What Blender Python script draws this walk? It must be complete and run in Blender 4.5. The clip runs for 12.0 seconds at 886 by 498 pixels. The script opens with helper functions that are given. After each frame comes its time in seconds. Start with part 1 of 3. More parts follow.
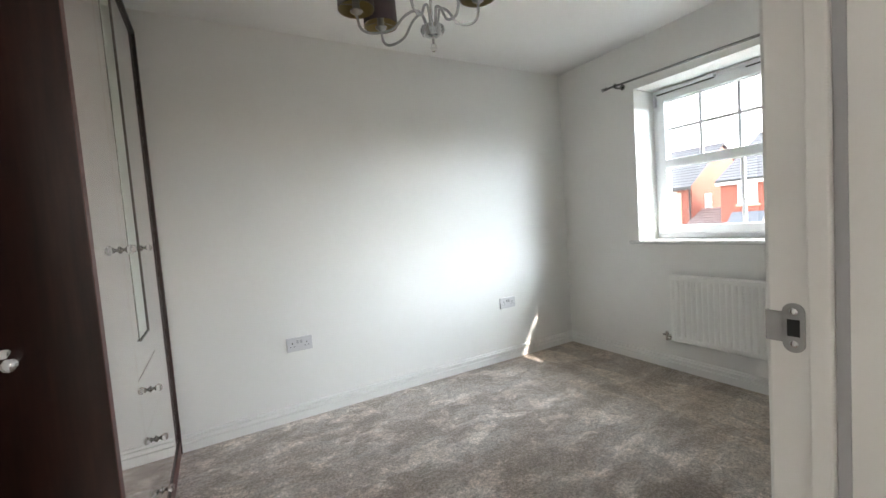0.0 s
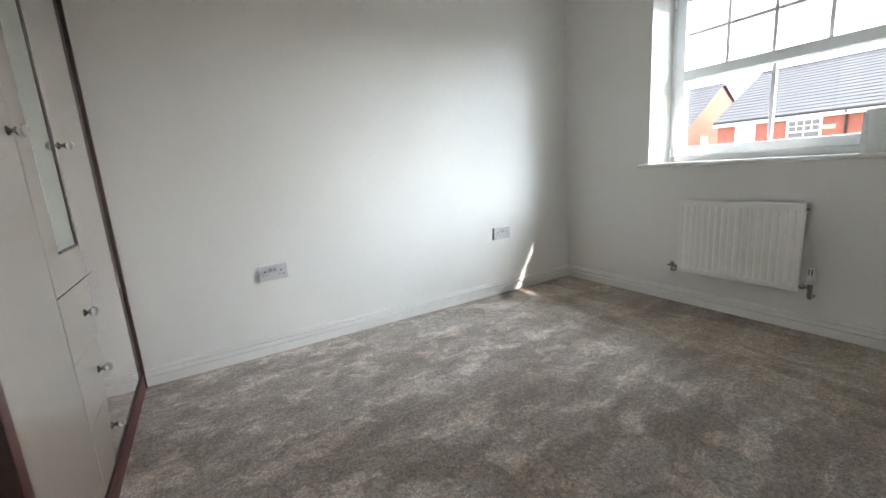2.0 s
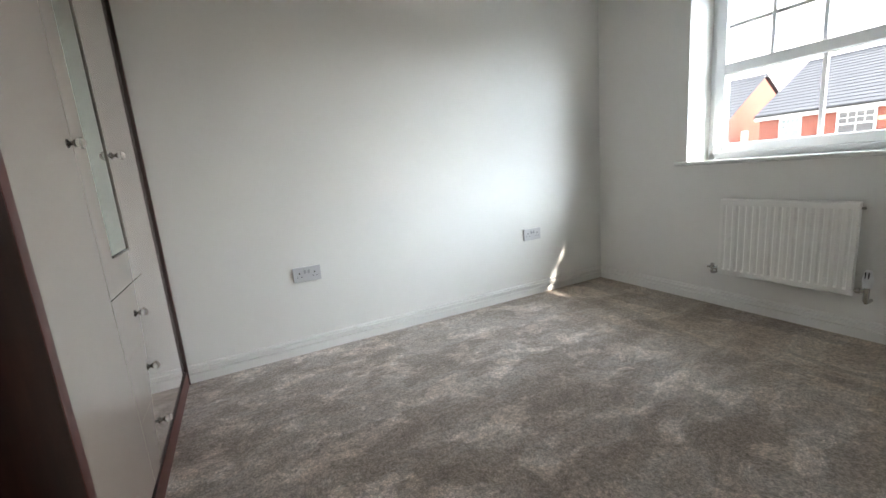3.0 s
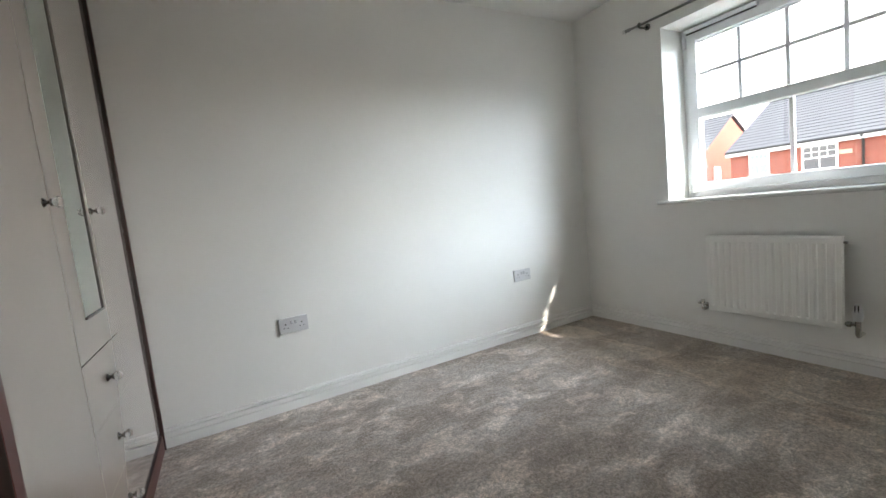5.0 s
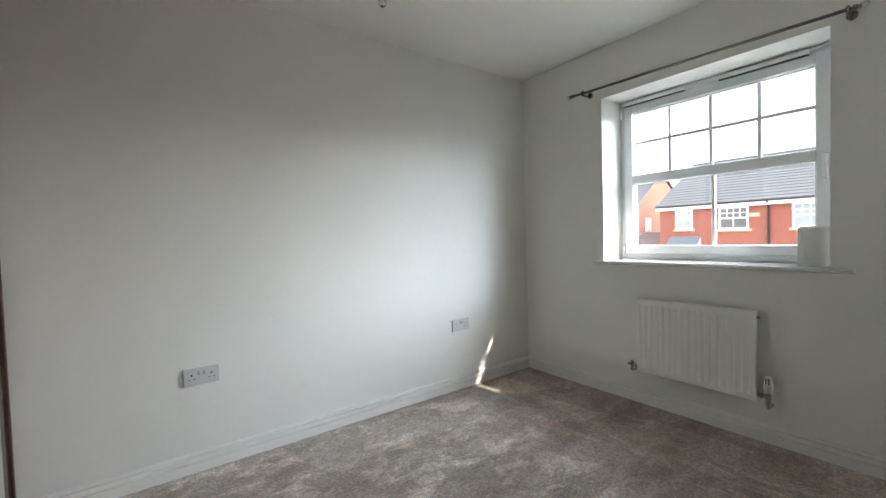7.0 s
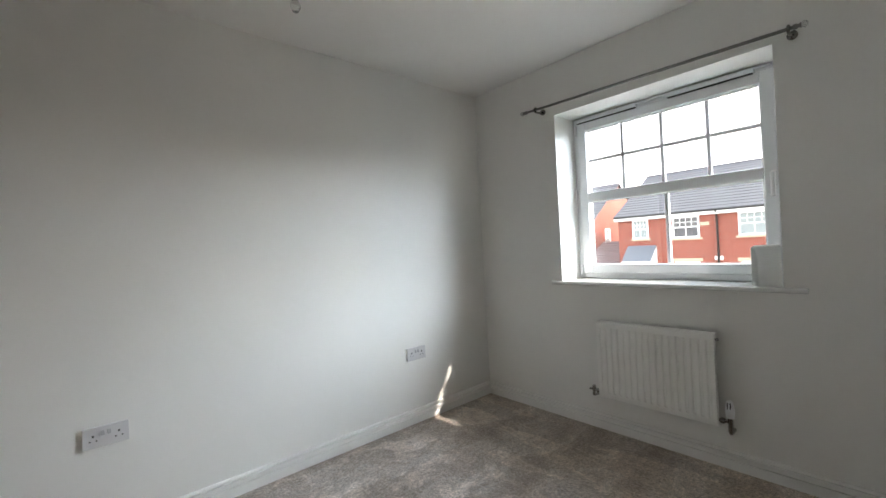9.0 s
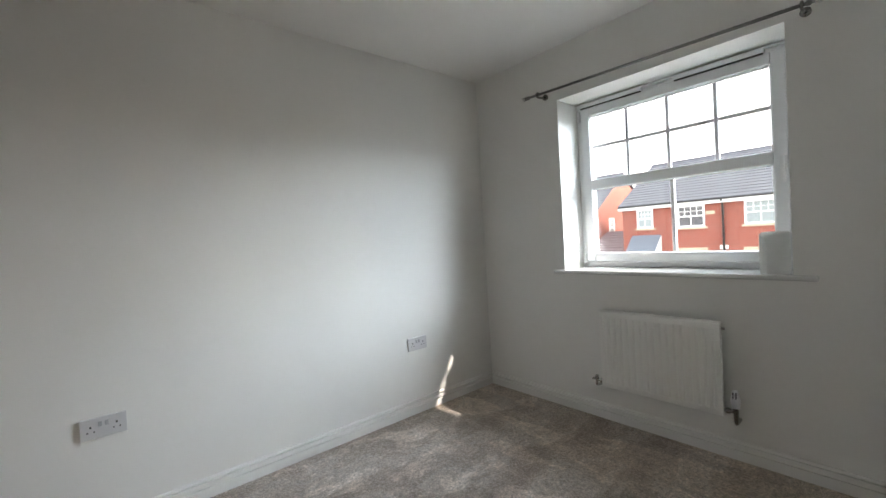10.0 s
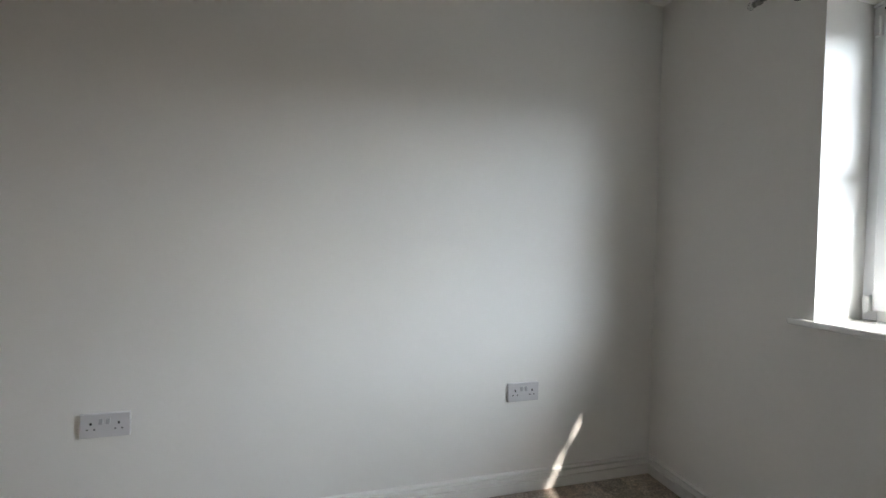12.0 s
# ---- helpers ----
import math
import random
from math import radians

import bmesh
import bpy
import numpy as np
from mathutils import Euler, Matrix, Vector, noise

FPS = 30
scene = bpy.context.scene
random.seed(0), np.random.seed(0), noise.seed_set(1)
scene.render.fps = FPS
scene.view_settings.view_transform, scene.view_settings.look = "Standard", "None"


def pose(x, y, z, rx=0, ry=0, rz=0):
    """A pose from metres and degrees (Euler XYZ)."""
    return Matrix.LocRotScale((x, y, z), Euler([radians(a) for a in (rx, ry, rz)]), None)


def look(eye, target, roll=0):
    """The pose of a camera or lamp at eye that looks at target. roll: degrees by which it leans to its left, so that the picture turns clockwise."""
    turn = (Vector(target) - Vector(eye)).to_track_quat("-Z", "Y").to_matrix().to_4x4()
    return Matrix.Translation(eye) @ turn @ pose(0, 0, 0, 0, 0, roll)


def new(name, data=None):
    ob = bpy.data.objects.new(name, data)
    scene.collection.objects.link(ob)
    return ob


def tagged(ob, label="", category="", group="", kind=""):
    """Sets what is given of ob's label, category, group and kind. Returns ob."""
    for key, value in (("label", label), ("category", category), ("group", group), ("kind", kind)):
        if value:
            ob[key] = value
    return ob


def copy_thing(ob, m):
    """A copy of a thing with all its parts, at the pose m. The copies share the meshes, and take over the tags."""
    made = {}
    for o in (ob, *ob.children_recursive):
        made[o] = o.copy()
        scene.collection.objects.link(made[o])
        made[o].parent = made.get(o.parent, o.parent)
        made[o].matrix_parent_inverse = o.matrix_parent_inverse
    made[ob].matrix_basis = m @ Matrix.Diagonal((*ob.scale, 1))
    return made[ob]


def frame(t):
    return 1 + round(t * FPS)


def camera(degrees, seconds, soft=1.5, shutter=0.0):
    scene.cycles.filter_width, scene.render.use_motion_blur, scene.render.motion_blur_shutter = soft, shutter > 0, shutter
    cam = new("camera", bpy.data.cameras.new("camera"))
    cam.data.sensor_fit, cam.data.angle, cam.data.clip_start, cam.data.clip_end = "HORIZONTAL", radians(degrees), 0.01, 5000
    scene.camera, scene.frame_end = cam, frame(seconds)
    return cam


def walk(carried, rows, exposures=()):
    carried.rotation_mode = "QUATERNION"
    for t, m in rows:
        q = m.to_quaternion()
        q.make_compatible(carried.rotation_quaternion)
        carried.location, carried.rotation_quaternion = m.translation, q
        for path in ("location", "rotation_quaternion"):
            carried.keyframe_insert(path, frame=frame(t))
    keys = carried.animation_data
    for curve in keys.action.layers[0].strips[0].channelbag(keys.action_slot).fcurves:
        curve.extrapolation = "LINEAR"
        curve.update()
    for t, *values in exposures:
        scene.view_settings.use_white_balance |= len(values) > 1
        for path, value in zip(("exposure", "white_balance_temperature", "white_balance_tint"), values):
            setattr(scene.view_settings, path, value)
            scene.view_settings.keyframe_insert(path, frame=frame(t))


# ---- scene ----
cam = camera(94.9, 12.0)
PATH = [
    (0, (-0.034, -0.034, 1.161), (0.945, 1.706, 1.04), -4.2),
    (0.5, (0.043, 0.122, 1.143), (0.827, 1.96, 1.047), -4.7),
    (1, (0.095, 0.151, 1.097), (0.852, 1.993, 0.908), -2.7),
    (1.5, (0.081, 0.188, 1.036), (1.001, 1.94, 0.745), -2.7),
    (2, (0.084, 0.189, 0.986), (1.073, 1.885, 0.603), -3.9),
    (2.5, (0.087, 0.2, 1.004), (1.033, 1.919, 0.62), -4.9),
    (2.7, (0.082, 0.198, 1.002), (0.987, 1.939, 0.617), -5.1),
    (4.3, (0.057, 0.214, 0.995), (0.89, 2.006, 0.688), -4.7),
    (4.5, (0.072, 0.224, 1.017), (0.94, 2.003, 0.735), -4.9),
    (5, (0.078, 0.234, 1.027), (1.031, 1.982, 0.837), -6.1),
    (5.5, (0.095, 0.255, 1.076), (1.116, 1.973, 0.995), -5.2),
    (6, (0.118, 0.263, 1.111), (1.188, 1.951, 1.047), -3.1),
    (6.5, (0.148, 0.268, 1.128), (1.275, 1.919, 1.048), -2.1),
    (7, (0.181, 0.283, 1.137), (1.362, 1.896, 1.072), -1.8),
    (9, (0.364, 0.353, 1.201), (1.673, 1.864, 1.192), -3.1),
    (9.5, (0.374, 0.36, 1.199), (1.682, 1.873, 1.179), -3.7),
    (10, (0.405, 0.372, 1.188), (1.699, 1.896, 1.135), -3.4),
    (10.5, (0.465, 0.486, 1.162), (1.764, 2.004, 1.074), -4.4),
    (11, (0.631, 0.695, 1.187), (1.945, 2.2, 1.095), -4.2),
    (11.2, (0.748, 0.749, 1.192), (1.935, 2.355, 1.091), -3.0),
    (11.5, (0.975, 0.801, 1.194), (1.844, 2.601, 1.117), -2.1),
    (12, (1.160, 0.902, 1.172), (1.688, 2.830, 1.136), 1.4),
]
EXPOSURES = [(0.0, 3.0, 6800, 13), (1.0, 2.92, 6800, 13), (2.5, 2.82, 6800, 13), (4.5, 2.77, 6800, 13), (6.5, 2.55, 6800, 13), (9.0, 2.37, 6850, 14), (10.5, 2.25, 6850, 14), (12.0, 2.02, 6900, 15)]
walk(cam, [(t, look(eye, target, roll)) for t, eye, target, roll in PATH], EXPOSURES)
# ---- room script ----
# eye height and places in metres; x east (through the window), y north, floor at 0

# ---- light ----
SUN_DIR = Vector((0.564, -1.0, 0.942)).normalized()
world = bpy.data.worlds.new("sky")
scene.world = world
world.use_nodes = True
wn = world.node_tree
sky = wn.nodes.new("ShaderNodeTexSky")
sky.sky_type, sky.sun_disc = "NISHITA", False
sky.sun_elevation = math.asin(SUN_DIR.z)
sky.sun_rotation = math.atan2(SUN_DIR.x, SUN_DIR.y)
sky.air_density, sky.dust_density, sky.ozone_density = 1.0, 2.0, 1.0
wn.nodes["Background"].inputs["Strength"].default_value = 0.35
# thin white cloud over the whole sky takes most of the blue out
grey, cloud, veil = wn.nodes.new("ShaderNodeRGBToBW"), wn.nodes.new("ShaderNodeTexNoise"), wn.nodes.new("ShaderNodeMix")
veil.data_type = "RGBA"
cloud.inputs["Scale"].default_value, cloud.inputs["Detail"].default_value = 2.6, 5.0
amount = wn.nodes.new("ShaderNodeMapRange")
amount.inputs["From Min"].default_value, amount.inputs["From Max"].default_value = 0.35, 0.65
amount.inputs["To Min"].default_value, amount.inputs["To Max"].default_value = 0.65, 0.95
wn.links.new(sky.outputs["Color"], grey.inputs[0])
wn.links.new(cloud.outputs["Fac"], amount.inputs["Value"])
wn.links.new(amount.outputs[0], veil.inputs[0])
wn.links.new(sky.outputs["Color"], veil.inputs[6])
wn.links.new(grey.outputs[0], veil.inputs[7])
wn.links.new(veil.outputs[2], wn.nodes["Background"].inputs["Color"])

sun = new("sun", bpy.data.lights.new("sun", "SUN"))
sun.data.energy, sun.data.angle, sun.data.color = 1.2, radians(1.2), (1.0, 0.95, 0.87)
sun.matrix_world = look(SUN_DIR * 30, (0, 0, 0))

# added area lamp, out of view, stands in for the bright hazy sky round the sun
glow = new("hazy_sky_fill", bpy.data.lights.new("hazy_sky_fill", "AREA"))
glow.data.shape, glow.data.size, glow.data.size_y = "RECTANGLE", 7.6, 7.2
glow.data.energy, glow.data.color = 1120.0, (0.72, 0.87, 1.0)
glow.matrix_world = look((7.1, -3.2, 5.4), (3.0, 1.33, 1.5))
# and a second added lamp for the brightest haze, just under the sun
low = new("low_sky_fill", bpy.data.lights.new("low_sky_fill", "AREA"))
low.data.shape, low.data.size, low.data.size_y = "RECTANGLE", 2.4, 6.6
low.data.energy, low.data.color = 120.0, (0.74, 0.88, 1.0)
low.matrix_world = look((6.6, -4.4, 4.4), (3.0, 1.33, 1.5))



# ---- materials ----
def material(name, colour, rough=0.5, metal=0.0, spec=0.5):
    m = bpy.data.materials.new(name)
    m.use_nodes = True
    b = m.node_tree.nodes["Principled BSDF"]
    b.inputs["Base Color"].default_value = (*colour, 1)
    b.inputs["Roughness"].default_value = rough
    b.inputs["Metallic"].default_value = metal
    b.inputs["Specular IOR Level"].default_value = spec
    return m


def coords(m, scale=(1, 1, 1)):
    n = m.node_tree
    tc, mp = n.nodes.new("ShaderNodeTexCoord"), n.nodes.new("ShaderNodeMapping")
    mp.inputs["Scale"].default_value = scale
    n.links.new(tc.outputs["Object"], mp.inputs["Vector"])
    return mp.outputs["Vector"]


def noise_tex(m, vec, scale, detail=3.0, rough=0.5):
    t = m.node_tree.nodes.new("ShaderNodeTexNoise")
    t.inputs["Scale"].default_value, t.inputs["Detail"].default_value = scale, detail
    t.inputs["Roughness"].default_value = rough
    m.node_tree.links.new(vec, t.inputs["Vector"])
    return t.outputs["Fac"]


def ramp(m, fac, stops):
    r = m.node_tree.nodes.new("ShaderNodeValToRGB")
    while len(r.color_ramp.elements) < len(stops):
        r.color_ramp.elements.new(0.5)
    for e, (p, c) in zip(r.color_ramp.elements, stops):
        e.position, e.color = p, (*c, 1)
    m.node_tree.links.new(fac, r.inputs["Fac"])
    return r.outputs["Color"]


def bump(m, fac, strength, distance, under=None):
    b = m.node_tree.nodes.new("ShaderNodeBump")
    b.inputs["Strength"].default_value, b.inputs["Distance"].default_value = strength, distance
    m.node_tree.links.new(fac, b.inputs["Height"])
    if under:
        m.node_tree.links.new(under, b.inputs["Normal"])
    m.node_tree.links.new(b.outputs["Normal"], m.node_tree.nodes["Principled BSDF"].inputs["Normal"])
    return b.outputs["Normal"]


def base(m, out, socket="Base Color"):
    m.node_tree.links.new(out, m.node_tree.nodes["Principled BSDF"].inputs[socket])


def varied(name, colour, rough, amount=0.04, scale=3.0, grain=120.0, grain_bump=0.05, spec=0.5, metal=0.0):
    """A plain material with slow colour variation and fine relief."""
    m = material(name, colour, rough, metal, spec)
    v = coords(m)
    lo = tuple(c * (1 - amount) for c in colour)
    hi = tuple(min(1, c * (1 + amount)) for c in colour)
    base(m, ramp(m, noise_tex(m, v, scale), [(0.3, lo), (0.7, hi)]))
    if grain_bump:
        bump(m, noise_tex(m, v, grain, 2), grain_bump, 0.002)
    return m


M_WALL = varied("wall_paint", (0.865, 0.856, 0.822), 0.62, 0.015, 2.0, 160, 0.12, 0.35)
M_CEIL = varied("ceiling_paint", (0.91, 0.905, 0.88), 0.8, 0.015, 1.5, 140, 0.1, 0.2)
M_GLOSS = varied("white_gloss_paint", (0.88, 0.872, 0.84), 0.28, 0.02, 4.0, 60, 0.04)
M_SILL = varied("polished_sill_paint", (0.80, 0.80, 0.77), 0.17, 0.01, 4.0, 40, 0.0, 1.0)
M_SILL.node_tree.nodes["Principled BSDF"].inputs["Coat Weight"].default_value = 1.0
M_SILL.node_tree.nodes["Principled BSDF"].inputs["Coat Roughness"].default_value = 0.15
M_UPVC = varied("white_upvc", (0.82, 0.83, 0.84), 0.25, 0.01, 5.0, 60, 0.01)
M_BAR = material("grey_glazing_bar", (0.84, 0.84, 0.86), 0.4)
M_RAD = varied("radiator_enamel", (0.90, 0.89, 0.85), 0.3, 0.01, 6.0, 90, 0.02)
M_PLASTIC = material("white_plastic", (0.80, 0.80, 0.80), 0.3)
M_SWITCH = material("switch_grey_white", (0.42, 0.42, 0.43), 0.35)
M_SOCKET = varied("socket_plastic", (0.66, 0.65, 0.655), 0.3, 0.01, 9.0, 60, 0.01)
M_DARK = material("dark_hole", (0.01, 0.01, 0.01), 0.6)
M_CHROME = material("chrome", (0.75, 0.75, 0.76), 0.12, 1.0)
M_ROD = varied("dark_steel", (0.24, 0.23, 0.22), 0.3, 0.05, 30, 200, 0.05, metal=1.0)
M_STEM = material("worn_dark_chrome", (0.22, 0.21, 0.20), 0.2, 1.0)
M_STEEL = varied("brushed_steel", (0.36, 0.35, 0.34), 0.28, 0.05, 30, 200, 0.05, metal=1.0)
M_BRONZE = material("valve_nickel", (0.42, 0.41, 0.39), 0.18, 1.0)
M_PAPER = varied("kitchen_paper", (0.90, 0.90, 0.885), 0.95, 0.02, 20, 90, 0.4, 0.1)


def translucent(m, share, colour):
    n = m.node_tree
    t, mix = n.nodes.new("ShaderNodeBsdfTranslucent"), n.nodes.new("ShaderNodeMixShader")
    t.inputs["Color"].default_value = (*colour, 1)
    mix.inputs[0].default_value = share
    n.links.new(n.nodes["Principled BSDF"].outputs[0], mix.inputs[1])
    n.links.new(t.outputs[0], mix.inputs[2])
    n.links.new(mix.outputs[0], n.nodes["Material Output"].inputs[0])


translucent(M_PAPER, 0.45, (0.95, 0.95, 0.93))
M_CREAM = varied("cream_gloss_front", (0.50, 0.43, 0.385), 0.07, 0.015, 2.0, 20, 0.004, 0.6)
M_CREAM.node_tree.nodes["Principled BSDF"].inputs["Coat Weight"].default_value = 1.0
M_CREAM.node_tree.nodes["Principled BSDF"].inputs["Coat Roughness"].default_value = 0.02
M_SHADE = varied("plum_satin_shade", (0.13, 0.095, 0.098), 0.6, 0.1, 30, 400, 0.3)
M_SHADE_IN = material("gold_shade_lining", (0.42, 0.33, 0.17), 0.35, 0.6)
M_BULB = material("frosted_bulb", (0.8, 0.78, 0.7), 0.3)

M_TRIM = material("mirror_bevel_shade", (0.16, 0.14, 0.125), 0.25)
M_MIRROR = material("mirror", (0.78, 0.86, 0.82), 0.02, 1.0)
M_CRYSTAL = material("clear_crystal", (0.95, 0.95, 0.95), 0.03)
M_CRYSTAL.node_tree.nodes["Principled BSDF"].inputs["Transmission Weight"].default_value = 0.9
M_CRYSTAL.node_tree.nodes["Principled BSDF"].inputs["IOR"].default_value = 1.5


def glass():
    m = bpy.data.materials.new("window_glass")
    m.use_nodes = True
    n = m.node_tree
    n.nodes.clear()
    out, mix = n.nodes.new("ShaderNodeOutputMaterial"), n.nodes.new("ShaderNodeMixShader")
    tr, gl, fr = n.nodes.new("ShaderNodeBsdfTransparent"), n.nodes.new("ShaderNodeBsdfGlossy"), n.nodes.new("ShaderNodeFresnel")
    tr.inputs["Color"].default_value = (0.93, 0.95, 0.94, 1)
    gl.inputs["Roughness"].default_value = 0.0
    fr.inputs["IOR"].default_value = 1.5
    n.links.new(fr.outputs[0], mix.inputs[0])
    n.links.new(tr.outputs[0], mix.inputs[1])
    n.links.new(gl.outputs[0], mix.inputs[2])
    n.links.new(mix.outputs[0], out.inputs[0])
    return m


M_GLASS = glass()


def mahogany():
    m = material("mahogany_foil", (0.07, 0.02, 0.015), 0.33)
    v = coords(m, (14, 14, 1.2))
    base(m, ramp(m, noise_tex(m, v, 3.0, 6, 0.6), [(0.3, (0.014, 0.006, 0.005)), (0.55, (0.030, 0.011, 0.009)), (0.75, (0.044, 0.018, 0.014))]))
    bump(m, noise_tex(m, v, 12, 3), 0.08, 0.001)
    return m


M_MAHOG = mahogany()
M_EDGE = varied("mahogany_edging", (0.11, 0.034, 0.028), 0.45, 0.12, 9.0, 60, 0.03)


def carpet():
    m = material("taupe_carpet", (0.25, 0.2, 0.17), 1.0, spec=0.05)
    n = m.node_tree
    v = coords(m)

    def mixed(kind, a, b, fac=1.0):
        q = n.nodes.new("ShaderNodeMix")
        q.data_type, q.blend_type = "RGBA", kind
        q.inputs[0].default_value = fac
        n.links.new(a, q.inputs[6])
        n.links.new(b, q.inputs[7])
        return q.outputs[2]

    # trodden and brushed pile: pale patches with one firm edge, long yellowish strokes towards the window
    warp = n.nodes.new("ShaderNodeTexNoise")
    warp.inputs["Scale"].default_value, warp.inputs["Detail"].default_value = 3.5, 2.0
    n.links.new(v, warp.inputs["Vector"])
    wv = n.nodes.new("ShaderNodeVectorMath")
    wv.operation = "MULTIPLY_ADD"
    n.links.new(warp.outputs["Color"], wv.inputs[0])
    wv.inputs[1].default_value = (0.16, 0.16, 0.0)
    n.links.new(v, wv.inputs[2])

    def turned(src, deg, sx, sy):
        q = n.nodes.new("ShaderNodeMapping")
        q.inputs["Rotation"].default_value, q.inputs["Scale"].default_value = (0, 0, radians(deg)), (sx, sy, 1)
        n.links.new(src, q.inputs["Vector"])
        return q.outputs["Vector"]

    grey3 = lambda k: (k, k, k)
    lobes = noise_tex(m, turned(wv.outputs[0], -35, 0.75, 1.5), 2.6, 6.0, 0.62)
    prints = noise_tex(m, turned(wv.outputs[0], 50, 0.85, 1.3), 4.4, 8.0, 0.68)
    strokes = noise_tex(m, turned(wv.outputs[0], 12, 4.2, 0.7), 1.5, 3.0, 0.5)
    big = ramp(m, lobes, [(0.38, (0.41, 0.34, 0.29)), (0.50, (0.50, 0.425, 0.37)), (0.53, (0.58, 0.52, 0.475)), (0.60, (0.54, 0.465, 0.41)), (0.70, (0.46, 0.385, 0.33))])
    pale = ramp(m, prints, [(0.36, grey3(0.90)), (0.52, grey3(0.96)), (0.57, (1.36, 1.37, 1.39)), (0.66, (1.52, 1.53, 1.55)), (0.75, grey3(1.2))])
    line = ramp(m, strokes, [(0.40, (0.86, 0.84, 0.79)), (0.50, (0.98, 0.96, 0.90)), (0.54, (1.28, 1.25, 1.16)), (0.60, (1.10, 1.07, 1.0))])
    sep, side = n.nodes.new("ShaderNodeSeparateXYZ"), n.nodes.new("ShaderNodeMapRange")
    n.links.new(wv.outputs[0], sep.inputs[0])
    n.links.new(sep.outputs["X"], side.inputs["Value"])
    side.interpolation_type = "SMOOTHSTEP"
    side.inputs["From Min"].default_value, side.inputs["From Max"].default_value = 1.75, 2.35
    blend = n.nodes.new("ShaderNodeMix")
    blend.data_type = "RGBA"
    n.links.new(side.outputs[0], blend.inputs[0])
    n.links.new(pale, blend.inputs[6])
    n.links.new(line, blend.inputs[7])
    small = noise_tex(m, wv.outputs[0], 16.0, 4.0, 0.7)
    tone = ramp(m, small, [(0.36, grey3(0.88)), (0.50, grey3(1.0)), (0.62, grey3(1.12))])
    fibre = noise_tex(m, v, 62.0, 5.0, 0.85)
    speck = ramp(m, fibre, [(0.36, (0.62, 0.61, 0.60)), (0.5, grey3(1.0)), (0.64, grey3(1.40))])
    cell = n.nodes.new("ShaderNodeTexVoronoi")
    cell.inputs["Scale"].default_value = 165.0
    n.links.new(wv.outputs[0], cell.inputs["Vector"])
    gaps = ramp(m, cell.outputs["Distance"], [(0.30, (1.12, 1.12, 1.12)), (0.62, (0.80, 0.79, 0.78))])
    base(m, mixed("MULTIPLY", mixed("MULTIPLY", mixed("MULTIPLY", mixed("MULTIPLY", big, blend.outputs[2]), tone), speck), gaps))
    tuft = cell.outputs["Distance"]
    first = bump(m, small, 0.30, 0.015)
    second = bump(m, fibre, 0.9, 0.010, first)
    bump(m, tuft, -0.7, 0.006, second)
    b = n.nodes["Principled BSDF"]
    b.inputs["Sheen Weight"].default_value = 0.2
    b.inputs["Sheen Roughness"].default_value = 0.6
    return m


M_CARPET = carpet()


def brick(name, dark, light, mortar):
    m = material(name, light, 0.9, spec=0.2)
    n = m.node_tree
    t = n.nodes.new("ShaderNodeTexBrick")
    geo, sep, add, com = n.nodes.new("ShaderNodeNewGeometry"), n.nodes.new("ShaderNodeSeparateXYZ"), n.nodes.new("ShaderNodeMath"), n.nodes.new("ShaderNodeCombineXYZ")
    n.links.new(geo.outputs["Position"], sep.inputs[0])
    n.links.new(sep.outputs["X"], add.inputs[0])
    n.links.new(sep.outputs["Y"], add.inputs[1])
    n.links.new(add.outputs[0], com.inputs["X"])
    n.links.new(sep.outputs["Z"], com.inputs["Y"])
    n.links.new(com.outputs[0], t.inputs["Vector"])
    t.inputs["Color1"].default_value, t.inputs["Color2"].default_value, t.inputs["Mortar"].default_value = (*dark, 1), (*light, 1), (*mortar, 1)
    t.inputs["Scale"].default_value = 1.0
    t.inputs["Brick Width"].default_value, t.inputs["Row Height"].default_value, t.inputs["Mortar Size"].default_value = 0.225, 0.075, 0.007
    base(m, t.outputs["Color"])
    bump(m, t.outputs["Fac"], -0.4, 0.006)
    return m


M_BRICK = brick("red_brick", (0.25, 0.066, 0.05), (0.31, 0.092, 0.068), (0.30, 0.19, 0.155))
M_TILE = varied("grey_roof_tile", (0.095, 0.10, 0.115), 0.75, 0.18, 6.0, 40, 0.2)
M_STONE = varied("cream_cast_stone", (0.48, 0.41, 0.31), 0.85, 0.06, 6, 60, 0.2)
M_RENDER = varied("white_render", (0.72, 0.70, 0.66), 0.9, 0.03, 4, 60, 0.3)
M_FASCIA = varied("white_fascia", (0.75, 0.76, 0.78), 0.4, 0.02, 4, 60, 0.02)
M_LEAD = varied("porch_slate", (0.14, 0.16, 0.19), 0.6, 0.1, 8, 60, 0.2)
M_PIPE = material("black_plastic_pipe", (0.02, 0.02, 0.022), 0.4)
M_FARGLASS = material("dark_far_glass", (0.10, 0.10, 0.11), 0.05)
M_CURTAIN = varied("far_net_curtain", (0.28, 0.32, 0.33), 0.9, 0.1, 14, 60, 0.0)
M_TARMAC = varied("tarmac", (0.06, 0.06, 0.062), 0.9, 0.15, 1.5, 60, 0.4)
M_PAVING = varied("concrete_paving", (0.50, 0.45, 0.37), 0.9, 0.1, 2.0, 60, 0.3)
M_BROWNTILE = varied("brown_roof_tile", (0.19, 0.14, 0.14), 0.8, 0.15, 5.0, 60, 0.3)


